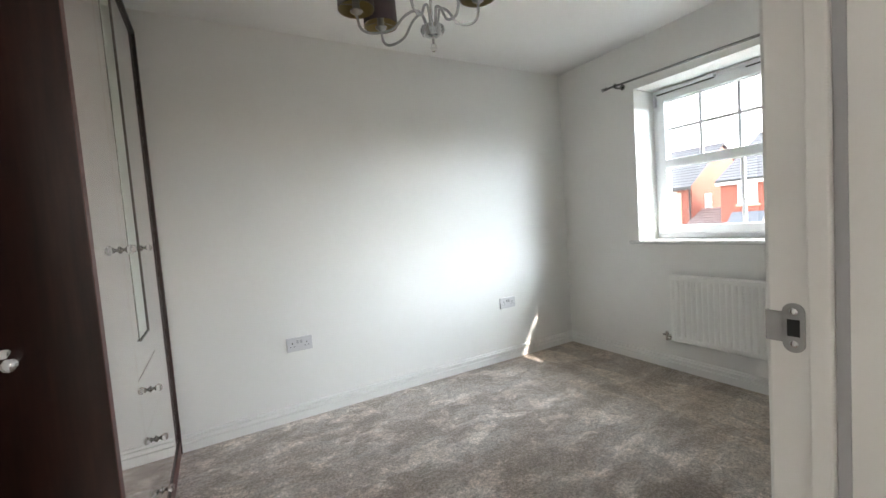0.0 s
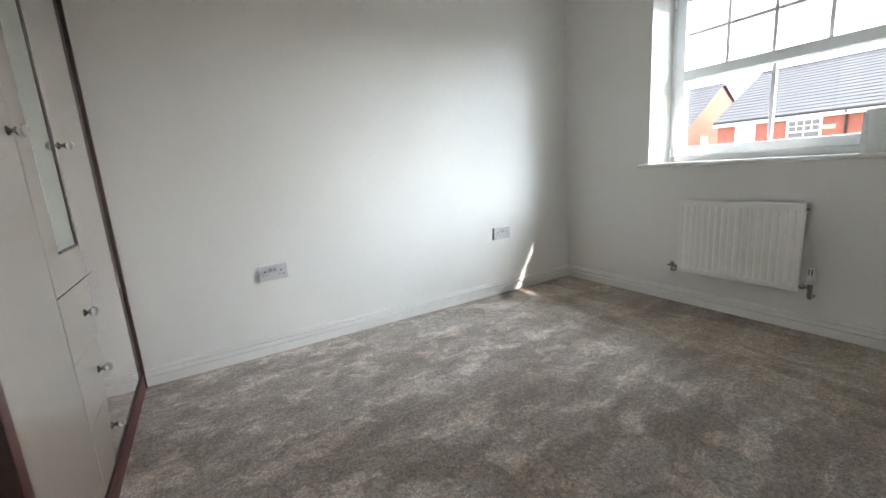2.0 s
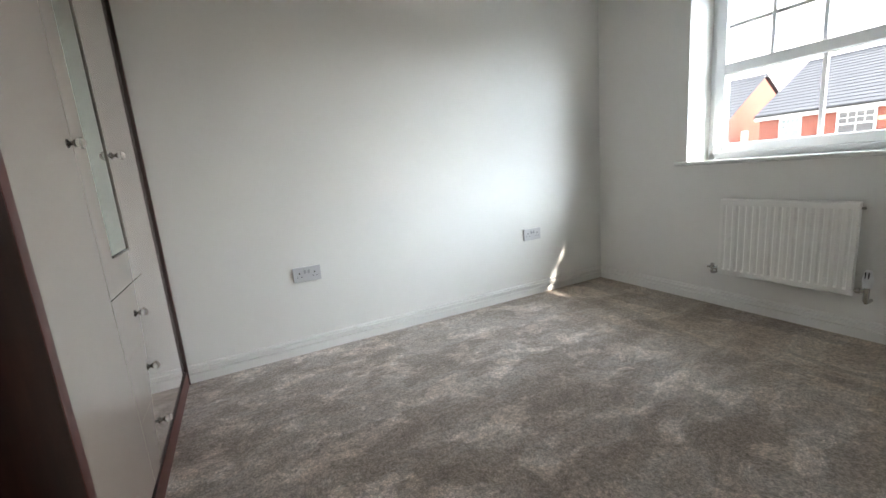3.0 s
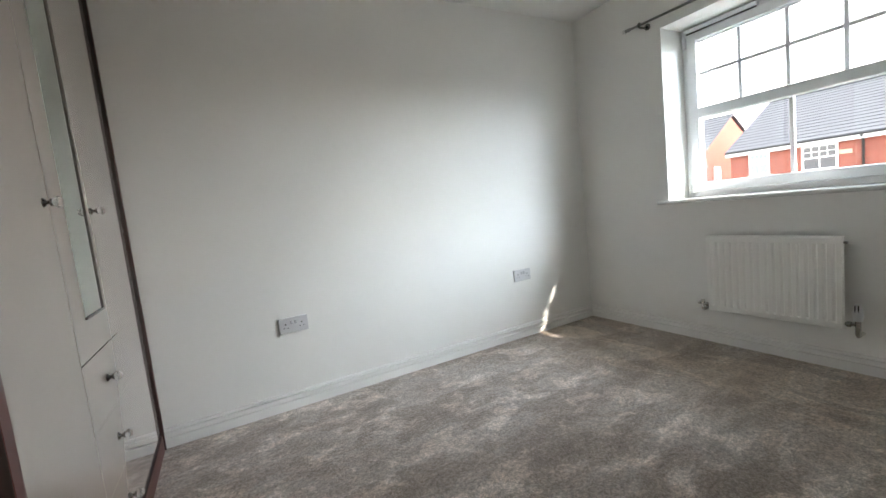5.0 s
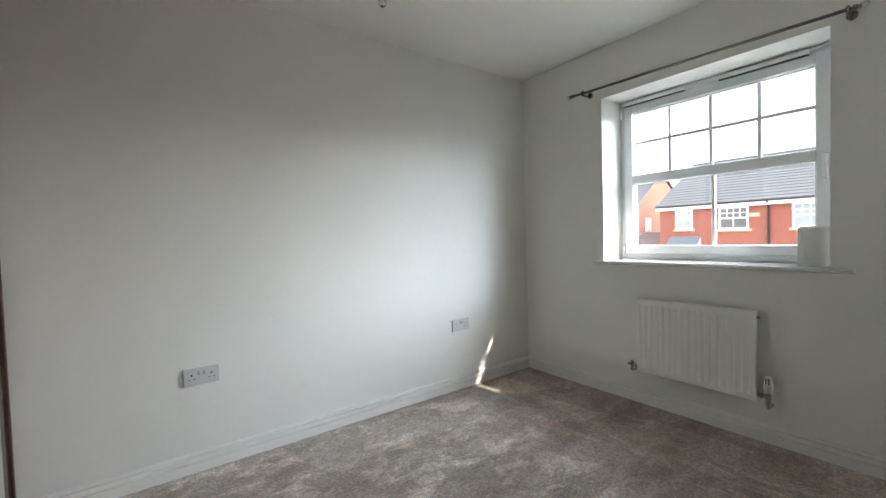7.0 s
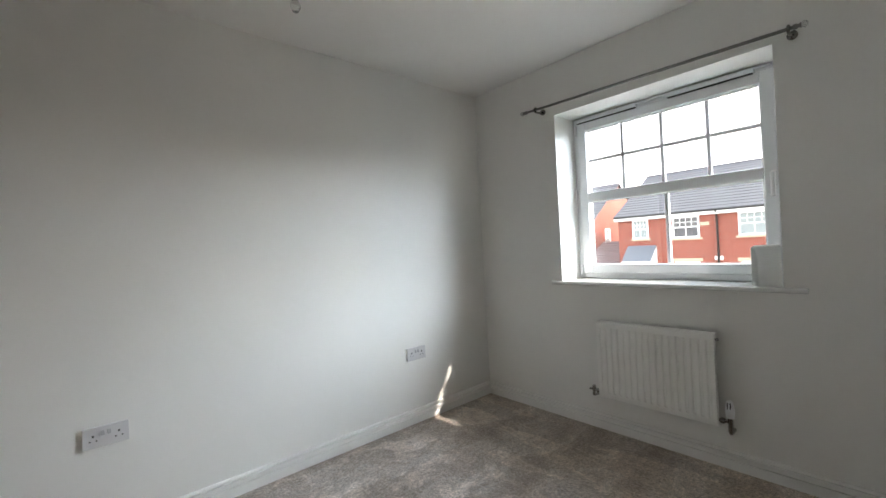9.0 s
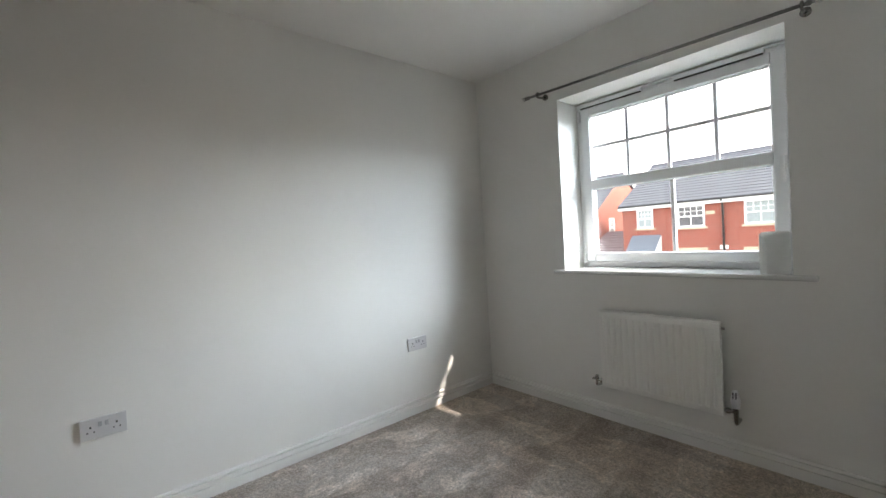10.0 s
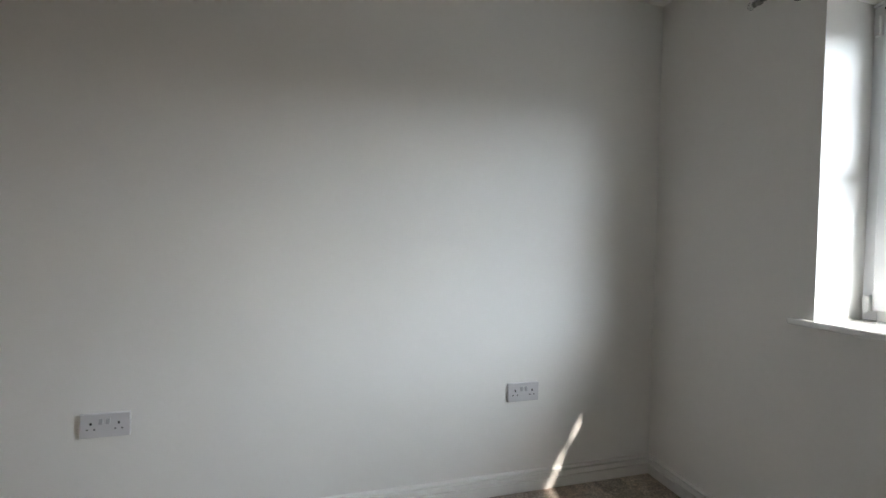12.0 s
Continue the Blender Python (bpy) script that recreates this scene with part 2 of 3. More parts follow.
# ---- shapes ----
def put(name, bm, mat, parent=None, label="", smooth=False, kind=""):
    me = bpy.data.meshes.new(name)
    bmesh.ops.recalc_face_normals(bm, faces=bm.faces)
    bm.to_mesh(me)
    bm.free()
    me.materials.append(mat)
    if smooth:
        for p in me.polygons:
            p.use_smooth = True
    ob = new(name, me)
    ob.parent = parent
    return tagged(ob, label=label, kind=kind)


def add_box(bm, lo, hi, bev=0.0, seg=2):
    r = bmesh.ops.create_cube(bm, size=1.0)
    for v in r["verts"]:
        v.co = Vector([(lo[i] + hi[i]) / 2 + v.co[i] * (hi[i] - lo[i]) for i in range(3)])
    if bev:
        edges = list({e for v in r["verts"] for e in v.link_edges})
        bmesh.ops.bevel(bm, geom=edges, offset=bev, segments=seg, affect="EDGES", profile=0.5)


def box(name, lo, hi, mat, parent=None, label="", bev=0.0, kind="", seg=2):
    bm = bmesh.new()
    add_box(bm, lo, hi, bev, seg)
    return put(name, bm, mat, parent, label, kind=kind)


def boxes(name, list_of, mat, parent=None, label="", bev=0.0, kind=""):
    bm = bmesh.new()
    for lo, hi in list_of:
        add_box(bm, lo, hi, bev)
    return put(name, bm, mat, parent, label, kind=kind)


def add_lathe(bm, profile, m=Matrix(), n=24):
    """profile: (radius, height) from end to end, turned about z, then moved by m."""
    rings = []
    for r, h in profile:
        if r < 1e-6:
            rings.append([bm.verts.new(m @ Vector((0, 0, h)))])
        else:
            rings.append([bm.verts.new(m @ Vector((r * math.cos(2 * math.pi * k / n), r * math.sin(2 * math.pi * k / n), h))) for k in range(n)])
    for a, b in zip(rings, rings[1:]):
        for k in range(n):
            q = [a[k % len(a)], a[(k + 1) % len(a)], b[(k + 1) % len(b)], b[k % len(b)]]
            q = list(dict.fromkeys(q))
            if len(q) > 2:
                bm.faces.new(q)


def lathe(name, profile, mat, m=Matrix(), parent=None, label="", n=24):
    bm = bmesh.new()
    add_lathe(bm, profile, m, n)
    return put(name, bm, mat, parent, label, smooth=True)


def add_tube(bm, pts, r, n=10, caps=True):
    """A round tube along points; r a radius or one per point."""
    pts = [Vector(p) for p in pts]
    rs = r if isinstance(r, (list, tuple)) else [r] * len(pts)
    rings, side = [], None
    for i, p in enumerate(pts):
        d = (pts[min(i + 1, len(pts) - 1)] - pts[max(i - 1, 0)]).normalized()
        if side is None:
            side = d.orthogonal().normalized()
        side = (side - d * side.dot(d)).normalized()
        up = d.cross(side)
        rings.append([bm.verts.new(p + rs[i] * (side * math.cos(2 * math.pi * k / n) + up * math.sin(2 * math.pi * k / n))) for k in range(n)])
    for a, b in zip(rings, rings[1:]):
        for k in range(n):
            bm.faces.new((a[k], a[(k + 1) % n], b[(k + 1) % n], b[k]))
    if caps:
        bm.faces.new(rings[0])
        bm.faces.new(rings[-1][::-1])


def tube(name, pts, r, mat, parent=None, label="", n=10):
    bm = bmesh.new()
    add_tube(bm, pts, r, n)
    return put(name, bm, mat, parent, label, smooth=True)


def smooth_path(pts, steps=8):
    """Catmull-Rom through points."""
    pts = [Vector(p) for p in pts]
    q = [2 * pts[0] - pts[1], *pts, 2 * pts[-1] - pts[-2]]
    out = []
    for i in range(1, len(q) - 2):
        for k in range(steps):
            t = k / steps
            a, b, c, d = q[i - 1:i + 3]
            out.append(0.5 * (2 * b + (c - a) * t + (2 * a - 5 * b + 4 * c - d) * t * t + (3 * b - a - 3 * c + d) * t ** 3))
    return out + [pts[-1]]


def extrude_profile(name, prof, path_a, path_b, inward, mat, parent=None, kind="structure"):
    """A moulding: prof is (out from the wall, height), swept from path_a to path_b; inward is the way off the wall."""
    bm = bmesh.new()
    a, b, inw = Vector(path_a), Vector(path_b), Vector(inward)
    va = [bm.verts.new(a + inw * o + Vector((0, 0, h))) for o, h in prof]
    vb = [bm.verts.new(b + inw * o + Vector((0, 0, h))) for o, h in prof]
    for i in range(len(prof) - 1):
        bm.faces.new((va[i], va[i + 1], vb[i + 1], vb[i]))
    bm.faces.new(va)
    bm.faces.new(vb[::-1])
    return put(name, bm, mat, parent, kind=kind)


def thing(name, at, label, category, group=""):
    ob = new(name)
    ob.location = at
    ob.empty_display_size = 0.1
    return tagged(ob, label=label, category=category, group=group)


def T(x, y, z):
    return Matrix.Translation((x, y, z))


def R(deg, axis):
    return Matrix.Rotation(radians(deg), 4, axis)


# ---- the room ----
XW, XE, YS, YN, H = -0.90, 2.775, 0.196, 2.64, 2.40
XO = 3.115                                     # outer face of the window wall
WY0, WY1, WZ0, WZ1 = 0.747, 1.915, 0.93, 2.052  # window reveal
DX0, DX1, DZ = -0.25, 0.57, 2.06               # rough door opening
HS = -1.30                                     # far wall of the landing

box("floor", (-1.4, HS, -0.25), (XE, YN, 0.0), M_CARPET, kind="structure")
box("ceiling", (-1.4, HS - 0.1, H), (XO, YN + 0.15, H + 0.15), M_CEIL, kind="structure")
box("wall_north", (XW - 0.12, YN, -0.2), (XO, YN + 0.12, H), M_WALL, kind="structure")
box("wall_west", (XW - 0.12, YS, -0.2), (XW, YN, H), M_WALL, kind="structure")
boxes("wall_east", [((XE, YS - 0.12, -0.2), (XO, WY0, H)), ((XE, WY1, -0.2), (XO, YN, H)),
                    ((XE, WY0, -0.2), (XO, WY1, WZ0 - 0.025)), ((XE, WY0, WZ1), (XO, WY1, H))], M_WALL, kind="structure")
boxes("wall_south", [((XW - 0.12, YS - 0.12, -0.2), (DX0, YS, H)), ((DX1, YS - 0.12, -0.2), (XE, YS, H)),
                     ((DX0, YS - 0.12, DZ), (DX1, YS, H))], M_WALL, kind="structure")
box("landing_wall_west", (-1.5, HS, -0.2), (-1.4, YS - 0.12, H), M_WALL, kind="structure")
# the shallow blind recess in this unseen wall only holds the fill lamp
boxes("landing_wall_south", [((-1.5, HS - 0.1, -0.2), (0.75, HS, H)), ((1.65, HS - 0.1, -0.2), (XE, HS, H)),
                            ((0.75, HS - 0.1, -0.2), (1.65, HS, 0.95)), ((0.75, HS - 0.1, 2.1), (1.65, HS, H)),
                            ((0.75, HS - 0.1, 0.95), (1.65, HS - 0.06, 2.1))], M_WALL, kind="structure")
box("landing_wall_east", (1.9, HS, -0.0), (2.0, YS - 0.12, H), M_WALL, kind="structure")

# skirting board with two grooves below a rounded top
SK = [(0.0, 0.0), (0.017, 0.0), (0.017, 0.0470), (0.0150, 0.0485), (0.0020, 0.0490), (0.0020, 0.0530), (0.0160, 0.0535), (0.0165, 0.0760),
      (0.0150, 0.0772), (0.0015, 0.0775), (0.0015, 0.0832), (0.0140, 0.0840), (0.0125, 0.0890), (0.009, 0.0940), (0.0, 0.096)]
extrude_profile("baseboard_north", SK, (-0.30, YN, 0.001), (XE, YN, 0.001), (0, -1, 0), M_GLOSS)
extrude_profile("baseboard_east", SK, (XE, YS, 0.001), (XE, YN, 0.001), (-1, 0, 0), M_GLOSS)
extrude_profile("baseboard_south", SK, (DX1 + 0.062, YS, 0.001), (XE, YS, 0.001), (0, 1, 0), M_GLOSS)

# added fill lamp on the unseen landing, behind the walk
landing_fill = new("landing_fill_lamp", bpy.data.lights.new("landing_fill_lamp", "AREA"))
landing_fill.data.shape, landing_fill.data.size, landing_fill.data.size_y = "RECTANGLE", 0.86, 1.11
landing_fill.data.energy, landing_fill.data.color = 3.6, (1.0, 0.97, 0.93)
landing_fill.matrix_world = look((1.2, HS - 0.04, 1.525), (0.3, 0.4, 1.2))

# ---- doorway ----
def lining():
    d = thing("door_frame", (DX1, YS - 0.06, 0), "white gloss painted timber door frame of the bedroom", "door frame")
    d["kind"] = "structure"
    inv = lambda ob: setattr(ob, "matrix_parent_inverse", T(-DX1, -(YS - 0.06), 0))
    j = 0.54
    for ob in (boxes("jamb", [((j, YS - 0.125, 0.0), (DX1, YS + 0.002, DZ - 0.03)), ((DX0, YS - 0.125, 0.0), (DX0 + 0.03, YS + 0.002, DZ - 0.03)),
                              ((DX0, YS - 0.125, DZ - 0.03), (DX1, YS + 0.002, DZ))], M_GLOSS, d, bev=0.0015),
               boxes("door_stop", [((j - 0.012, YS - 0.059, 0.0), (j - 0.0002, YS - 0.039, DZ - 0.042)), ((DX0 + 0.0302, YS - 0.053, 0.0), (DX0 + 0.042, YS - 0.036, DZ - 0.042)),
                                   ((DX0 + 0.0302, YS - 0.053, DZ - 0.042), (j, YS - 0.036, DZ - 0.0302))], M_GLOSS, d, bev=0.002),
               boxes("architrave", [((DX1 - 0.004, YS + 0.002, 0.0), (DX1 + 0.056, YS + 0.016, DZ + 0.046)), ((DX0 - 0.056, YS + 0.002, 0.0), (DX0 + 0.004, YS + 0.016, DZ + 0.046)),
                                    ((DX0 + 0.004, YS + 0.002, DZ - 0.004), (DX1 - 0.004, YS + 0.016, DZ + 0.046)),
                                    ((DX1 - 0.004, YS - 0.139, 0.0), (DX1 + 0.056, YS - 0.125, DZ + 0.046)), ((DX0 - 0.056, YS - 0.139, 0.0), (DX0 + 0.004, YS - 0.125, DZ + 0.046)),
                                    ((DX0 + 0.004, YS - 0.139, DZ - 0.004), (DX1 - 0.004, YS - 0.125, DZ + 0.046))], M_GLOSS, d, bev=0.004)):
        inv(ob)
    # shade of the groove beside the stop, put in as a grey strip
    inv(box("stop_shade_strip", (j - 0.002, YS - 0.0705, 0.0), (j - 0.0001, YS - 0.0595, DZ - 0.035), M_SWITCH, d, "grey strip for the shaded groove along the door stop"))
    # strike plate: rounded plate with a lip, a latch hole and two screws
    yc, zc, hw, hh = YS - 0.0225, 1.012, 0.0108, 0.029
    bm = bmesh.new()
    out = []
    for k in range(32):
        a = 2 * math.pi * k / 32
        y = hw * math.cos(a)
        z = hw * math.sin(a) + math.copysign(hh - hw, math.sin(a))
        out.append((y, z))
    fa = [bm.verts.new((j - 0.0018, yc + y, zc + z)) for y, z in out]
    fb = [bm.verts.new((j - 0.0001, yc + y, zc + z)) for y, z in out]
    bm.faces.new(fa)
    for k in range(32):
        bm.faces.new((fa[k], fa[(k + 1) % 32], fb[(k + 1) % 32], fb[k]))
    add_box(bm, (j - 0.0018, yc + hw - 0.002, zc - 0.018), (j - 0.0002, YS + 0.004, zc + 0.018))
    add_box(bm, (j - 0.0015, YS + 0.0035, zc - 0.018), (j + 0.010, YS + 0.0052, zc + 0.018), 0.0005)
    inv(put("strike_plate", bm, M_STEEL, d, "brushed steel strike plate"))
    inv(box("latch_hole", (j - 0.0022, yc - 0.006, zc - 0.010), (j - 0.0017, yc + 0.006, zc + 0.010), M_DARK, d))
    for s in (-1, 1):
        inv(lathe("screw", [(0.0, 0.0012), (0.003, 0.001), (0.0042, 0.0)], M_CHROME, T(j - 0.0018, yc, zc + s * 0.019) @ R(-90, "Y"), d, n=12))


lining()


def door():
    """The white door, open against the wardrobe side, with its lever."""
    d = thing("door", (DX0 + 0.03, YS + 0.02, 0.0), "white painted bedroom door standing wide open", "door")
    box("leaf", (0.0, 0.0, 0.008), (0.756, 0.035, 1.988), M_GLOSS, d, bev=0.002)
    for s, y0 in ((-1, 0.0), (1, 0.035)):
        h = new("handle")
        h.parent = d
        h.location = (0.70, y0, 1.0)
        tagged(h, label="chrome lever handle")
        lathe("rose", [(0, 0.008), (0.022, 0.008), (0.025, 0.004), (0.025, 0.0)], M_CHROME, R(90 if s < 0 else -90, "X"), h)
        tube("lever", smooth_path([(0, s * 0.006, 0), (0, s * 0.040, 0), (-0.012, s * 0.052, 0), (-0.05, s * 0.054, 0), (-0.115, s * 0.05, 0)], 5), 0.0095, M_CHROME, h)
    d.rotation_euler = (0, 0, radians(103.8))


door()


# ---- window ----
def window():
    XF0, XF1 = 3.0, 3.068
    w = thing("window_1", (XF0, (WY0 + WY1) / 2, WZ0), "white uPVC bedroom window with eight small panes over two tall ones", "window")
    w["kind"] = "structure"
    inv = lambda ob: setattr(ob, "matrix_parent_inverse", T(-XF0, -(WY0 + WY1) / 2, -WZ0))

    def ring(name, y0, y1, z0, z1, wd, x0, x1, bev, mat=M_UPVC, label=""):
        ob = boxes(name, [((x0, y0, z0), (x1, y0 + wd, z1)), ((x0, y1 - wd, z0), (x1, y1, z1)),
                          ((x0, y0 + wd, z0), (x1, y1 - wd, z0 + wd)), ((x0, y0 + wd, z1 - wd), (x1, y1 - wd, z1))], mat, w, label, bev)
        inv(ob)
    ring("window_frame", WY0, WY1, WZ0, WZ1, 0.042, XF0 + 0.012, XF1, 0.003)
    ring("sash", WY0 + 0.036, WY1 - 0.036, WZ0 + 0.036, WZ1 - 0.036, 0.060, XF0 - 0.006, XF1 - 0.012, 0.006)
    gy0, gy1 = 0.848, 1.820
    inv(box("transom", (XF0 - 0.004, gy0 - 0.004, 1.458), (3.040, gy1 + 0.004, 1.523), M_UPVC, w, bev=0.006))
    bars = [((3.028, y - 0.0105, 1.518), (3.042, y + 0.0105, 1.958)) for y in (1.580, 1.337, 1.090)]
    cuts = [gy0 - 0.004, 1.0795, 1.1005, 1.3265, 1.3475, 1.5695, 1.5905, gy1 + 0.004]
    bars += [((3.028, cuts[i], 1.7375), (3.042, cuts[i + 1], 1.7585)) for i in (0, 2, 4, 6)]
    inv(boxes("glazing_bar", bars, M_BAR, w, "grey-white slim glazing bars", 0.002))
    inv(box("glazing_bar", (3.024, 1.314, 1.020), (3.046, 1.336, 1.462), M_UPVC, w, bev=0.003))
    for y0, y1, z0, z1 in ((gy0, gy1, 1.523, 1.952), (gy0, gy1, 1.025, 1.458)):
        p = box("pane", (3.034, y0 - 0.01, z0 - 0.01), (3.036, y1 + 0.01, z1 + 0.01), M_GLASS, w, "clear glass")
        p.visible_shadow = False
        inv(p)
    # beads round the glass
    for z0, z1 in ((1.514, 1.961), (1.016, 1.467)):
        ring("glazing_bead", gy0 - 0.009, gy1 + 0.009, z0, z1, 0.012, 3.016, 3.033, 0.003)
        ring("gasket", gy0 - 0.0, gy1 + 0.0, z0 + 0.009, z1 - 0.009, 0.0045, 3.0305, 3.0338, 0.0, M_DARK, "black rubber gasket")
    # trickle vents on the head
    for y0, y1 in ((1.46, 1.875), (0.86, 1.28)):
        inv(boxes("trickle_vent", [((XF0 - 0.026, y0, 2.014), (XF0 + 0.011, y1, 2.036))], M_UPVC, w, "slim white trickle vent", 0.004))
        # dark gap under the vent, put in as a black strip
        inv(box("vent_dark_gap", (XF0 - 0.022, y0 + 0.006, 2.0085), (XF0 + 0.010, y1 - 0.006, 2.0138), M_DARK, w))
    inv(boxes("vent_seal", [((XF0 - 0.002, WY0 + 0.004, 2.0375), (XF0 + 0.0115, WY1 - 0.004, 2.047))], M_BAR, w))
    # handle
    hy = 0.800
    bm = bmesh.new()
    add_box(bm, (XF0 - 0.016, hy - 0.014, 1.425), (XF0 - 0.006, hy + 0.014, 1.500), 0.004)
    add_box(bm, (XF0 - 0.046, hy - 0.009, 1.470), (XF0 - 0.014, hy + 0.009, 1.490), 0.004)
    add_box(bm, (XF0 - 0.050, hy - 0.010, 1.365), (XF0 - 0.036, hy + 0.010, 1.494), 0.005)
    inv(put("window_handle", bm, M_PLASTIC, w, "white plastic lever handle"))
    bm = bmesh.new()
    add_box(bm, (XF0 - 0.012, WY1 - 0.030, 0.962), (XF0 + 0.010, WY1 - 0.012, 1.020), 0.003)
    add_tube(bm, [(XF0 - 0.012, WY1 - 0.021, 0.955), (XF0 - 0.012, WY1 - 0.021, 1.015)], 0.005)
    inv(put("hinge", bm, M_PLASTIC, w))
    bm = bmesh.new()
    add_box(bm, (XF0 - 0.012, WY1 - 0.030, 1.930), (XF0 + 0.010, WY1 - 0.012, 2.000), 0.003)
    inv(put("hinge", bm, M_BAR, w))


window()
box("window_sill", (2.751, 0.660, 0.905), (XE, 1.990, 0.930), M_SILL, bev=0.008, kind="structure", seg=3)
box("window_board", (XE - 0.006, WY0, 0.906), (3.015, WY1, 0.930), M_SILL, kind="structure")
box("window_sill_outer", (3.069, WY0 - 0.05, 0.84), (XO + 0.05, WY1 + 0.05, 0.915), M_STONE, kind="structure")
# unseen roof edge, its reach set to trim the sun to a thin strip
box("eaves", (XO, -3.0, 2.365), (3.556, 6.0, 2.45), M_FASCIA, kind="structure")


# ---- curtain rod ----
def rod():
    x, y0, y1 = 2.690, 0.660, 2.075
    at = lambda y: 2.064 + 0.036 * (y - y0) / (y1 - y0)      # it hangs a little out of level
    za, zc, zb = at(y0), at((y0 + y1) / 2), at(y1)
    r = thing("curtain_rod", (XE, (y0 + y1) / 2, zc), "thin dark steel curtain rod with crystal ends above the window", "curtain rod")
    inv = lambda ob: setattr(ob, "matrix_parent_inverse", T(-XE, -(y0 + y1) / 2, -zc))
    inv(tube("pole", [(x, y0, za), (x, y1, zb)], 0.008, M_ROD, r, n=14))
    for y, z, s in ((y0, za, -1), (y1, zb, 1)):
        inv(lathe("collar", [(0, 0), (0.012, 0), (0.012, 0.012), (0.008, 0.016), (0.008, 0.022), (0.012, 0.024), (0.012, 0.027), (0, 0.027)], M_ROD, T(x, y, z) @ R(-90 * s, "X"), r))
        inv(lathe("finial", [(0, 0.025), (0.007, 0.027), (0.013, 0.032), (0.015, 0.038), (0.013, 0.044), (0.007, 0.049), (0, 0.051)], M_CRYSTAL, T(x, y, z) @ R(-90 * s, "X"), r, "clear faceted crystal finial", n=10))
    for y in (y0 + 0.015, y1 - 0.075):
        z = at(y)
        bm = bmesh.new()
        add_lathe(bm, [(0, 0.0), (0.020, 0.0), (0.020, 0.006), (0.0, 0.008)], T(XE, y, z - 0.003) @ R(-90, "Y"), 18)
        add_tube(bm, smooth_path([(XE - 0.004, y, z - 0.003), (XE - 0.04, y, z - 0.013), (x - 0.004, y, z - 0.015), (x - 0.012, y, z), (x - 0.004, y, z + 0.011), (x + 0.006, y, z + 0.009)], 4), 0.0065)
        inv(put("bracket", bm, M_STEM, r, smooth=True))


rod()


# ---- radiator ----
def radiator():
    y0, y1, z0, z1, xf, xb = 1.015, 1.648, 0.232, 0.695, 2.690, 2.745
    r = thing("radiator", (xb, (y0 + y1) / 2, z0), "white enamelled panel radiator fixed below the window", "radiator")
    inv = lambda ob: setattr(ob, "matrix_parent_inverse", T(-xb, -(y0 + y1) / 2, -z0))
    # pressed front: flutes between flat rims
    bm = bmesh.new()
    n = 17
    pitch = (y1 - y0 - 0.03) / n
    ys = [(y0, 0.006), (y0 + 0.004, 0.0), (y0 + 0.015, 0.0)]
    for i in range(n):
        a = y0 + 0.015 + i * pitch
        ys += [(a + pitch * 0.24, 0.0), (a + pitch * 0.40, 0.005), (a + pitch * 0.60, 0.005), (a + pitch * 0.76, 0.0)]
    ys += [(y1 - 0.015, 0.0), (y1 - 0.004, 0.0), (y1, 0.006)]
    zs = [(z0, 0, 0.010), (z0 + 0.004, 0, 0.002), (z0 + 0.028, 0, 0.0), (z0 + 0.040, 1, 0.0), (z1 - 0.036, 1, 0.0), (z1 - 0.034, 0, 0.0), (z1 - 0.006, 0, 0.001), (z1 - 0.001, 0, 0.008)]
    grid = [[bm.verts.new((xf + d * k + off + (0.008 if j in (0, len(ys) - 1) else 0), y, z)) for j, (y, d) in enumerate(ys)] for z, k, off in zs]
    for a, b in zip(grid, grid[1:]):
        for k in range(len(ys) - 1):
            bm.faces.new((a[k], a[k + 1], b[k + 1], b[k]))
    inv(put("front_panel", bm, M_RAD, r))
    inv(boxes("back_panel", [((xf + 0.0155, y0 + 0.002, z0 + 0.001), (xf + 0.022, y1 - 0.002, z1 - 0.003)),
                             ((xf + 0.022, y0 + 0.05, z0 + 0.04), (xb + 0.028, y0 + 0.09, z1 - 0.06)), ((xf + 0.022, y1 - 0.09, z0 + 0.04), (xb + 0.028, y1 - 0.05, z1 - 0.06))], M_RAD, r))
    inv(boxes("top_grille", [((xf + 0.006, y0 + 0.003, z1 - 0.003), (xf + 0.045, y1 - 0.003, z1))] +
              [((xf + 0.0225, y0 + 0.03 + k * 0.02, z0 + 0.03), (xf + 0.043, y0 + 0.032 + k * 0.02, z1 - 0.012)) for k in range(29)], M_RAD, r))
    xv = xf + 0.022
    # lockshield
    bm = bmesh.new()
    add_tube(bm, smooth_path([(xv, y1 - 0.004, z0 + 0.028), (xv, y1 + 0.030, z0 + 0.028), (xv, y1 + 0.040, z0 + 0.022), (xv, y1 + 0.042, z0 - 0.002), (xv + 0.03, y1 + 0.042, z0 - 0.010), (XE, y1 + 0.042, z0 - 0.010)], 4), 0.0085)
    add_lathe(bm, [(0, 0), (0.013, 0), (0.013, 0.016), (0, 0.016)], T(xv, y1 + 0.004, z0 + 0.028) @ R(-90, "X"), 6)
    add_lathe(bm, [(0, 0), (0.012, 0), (0.011, 0.03), (0.008, 0.034), (0, 0.034)], T(xv, y1 + 0.040, z0 + 0.022), 14)
    add_box(bm, (xv - 0.012, y1 + 0.052, z0 + 0.026), (xv + 0.010, y1 + 0.068, z0 + 0.036), 0.003)
    inv(put("valve", bm, M_BRONZE, r, "dull nickel lockshield valve", smooth=False))
    bm = bmesh.new()
    yt = y0 - 0.046
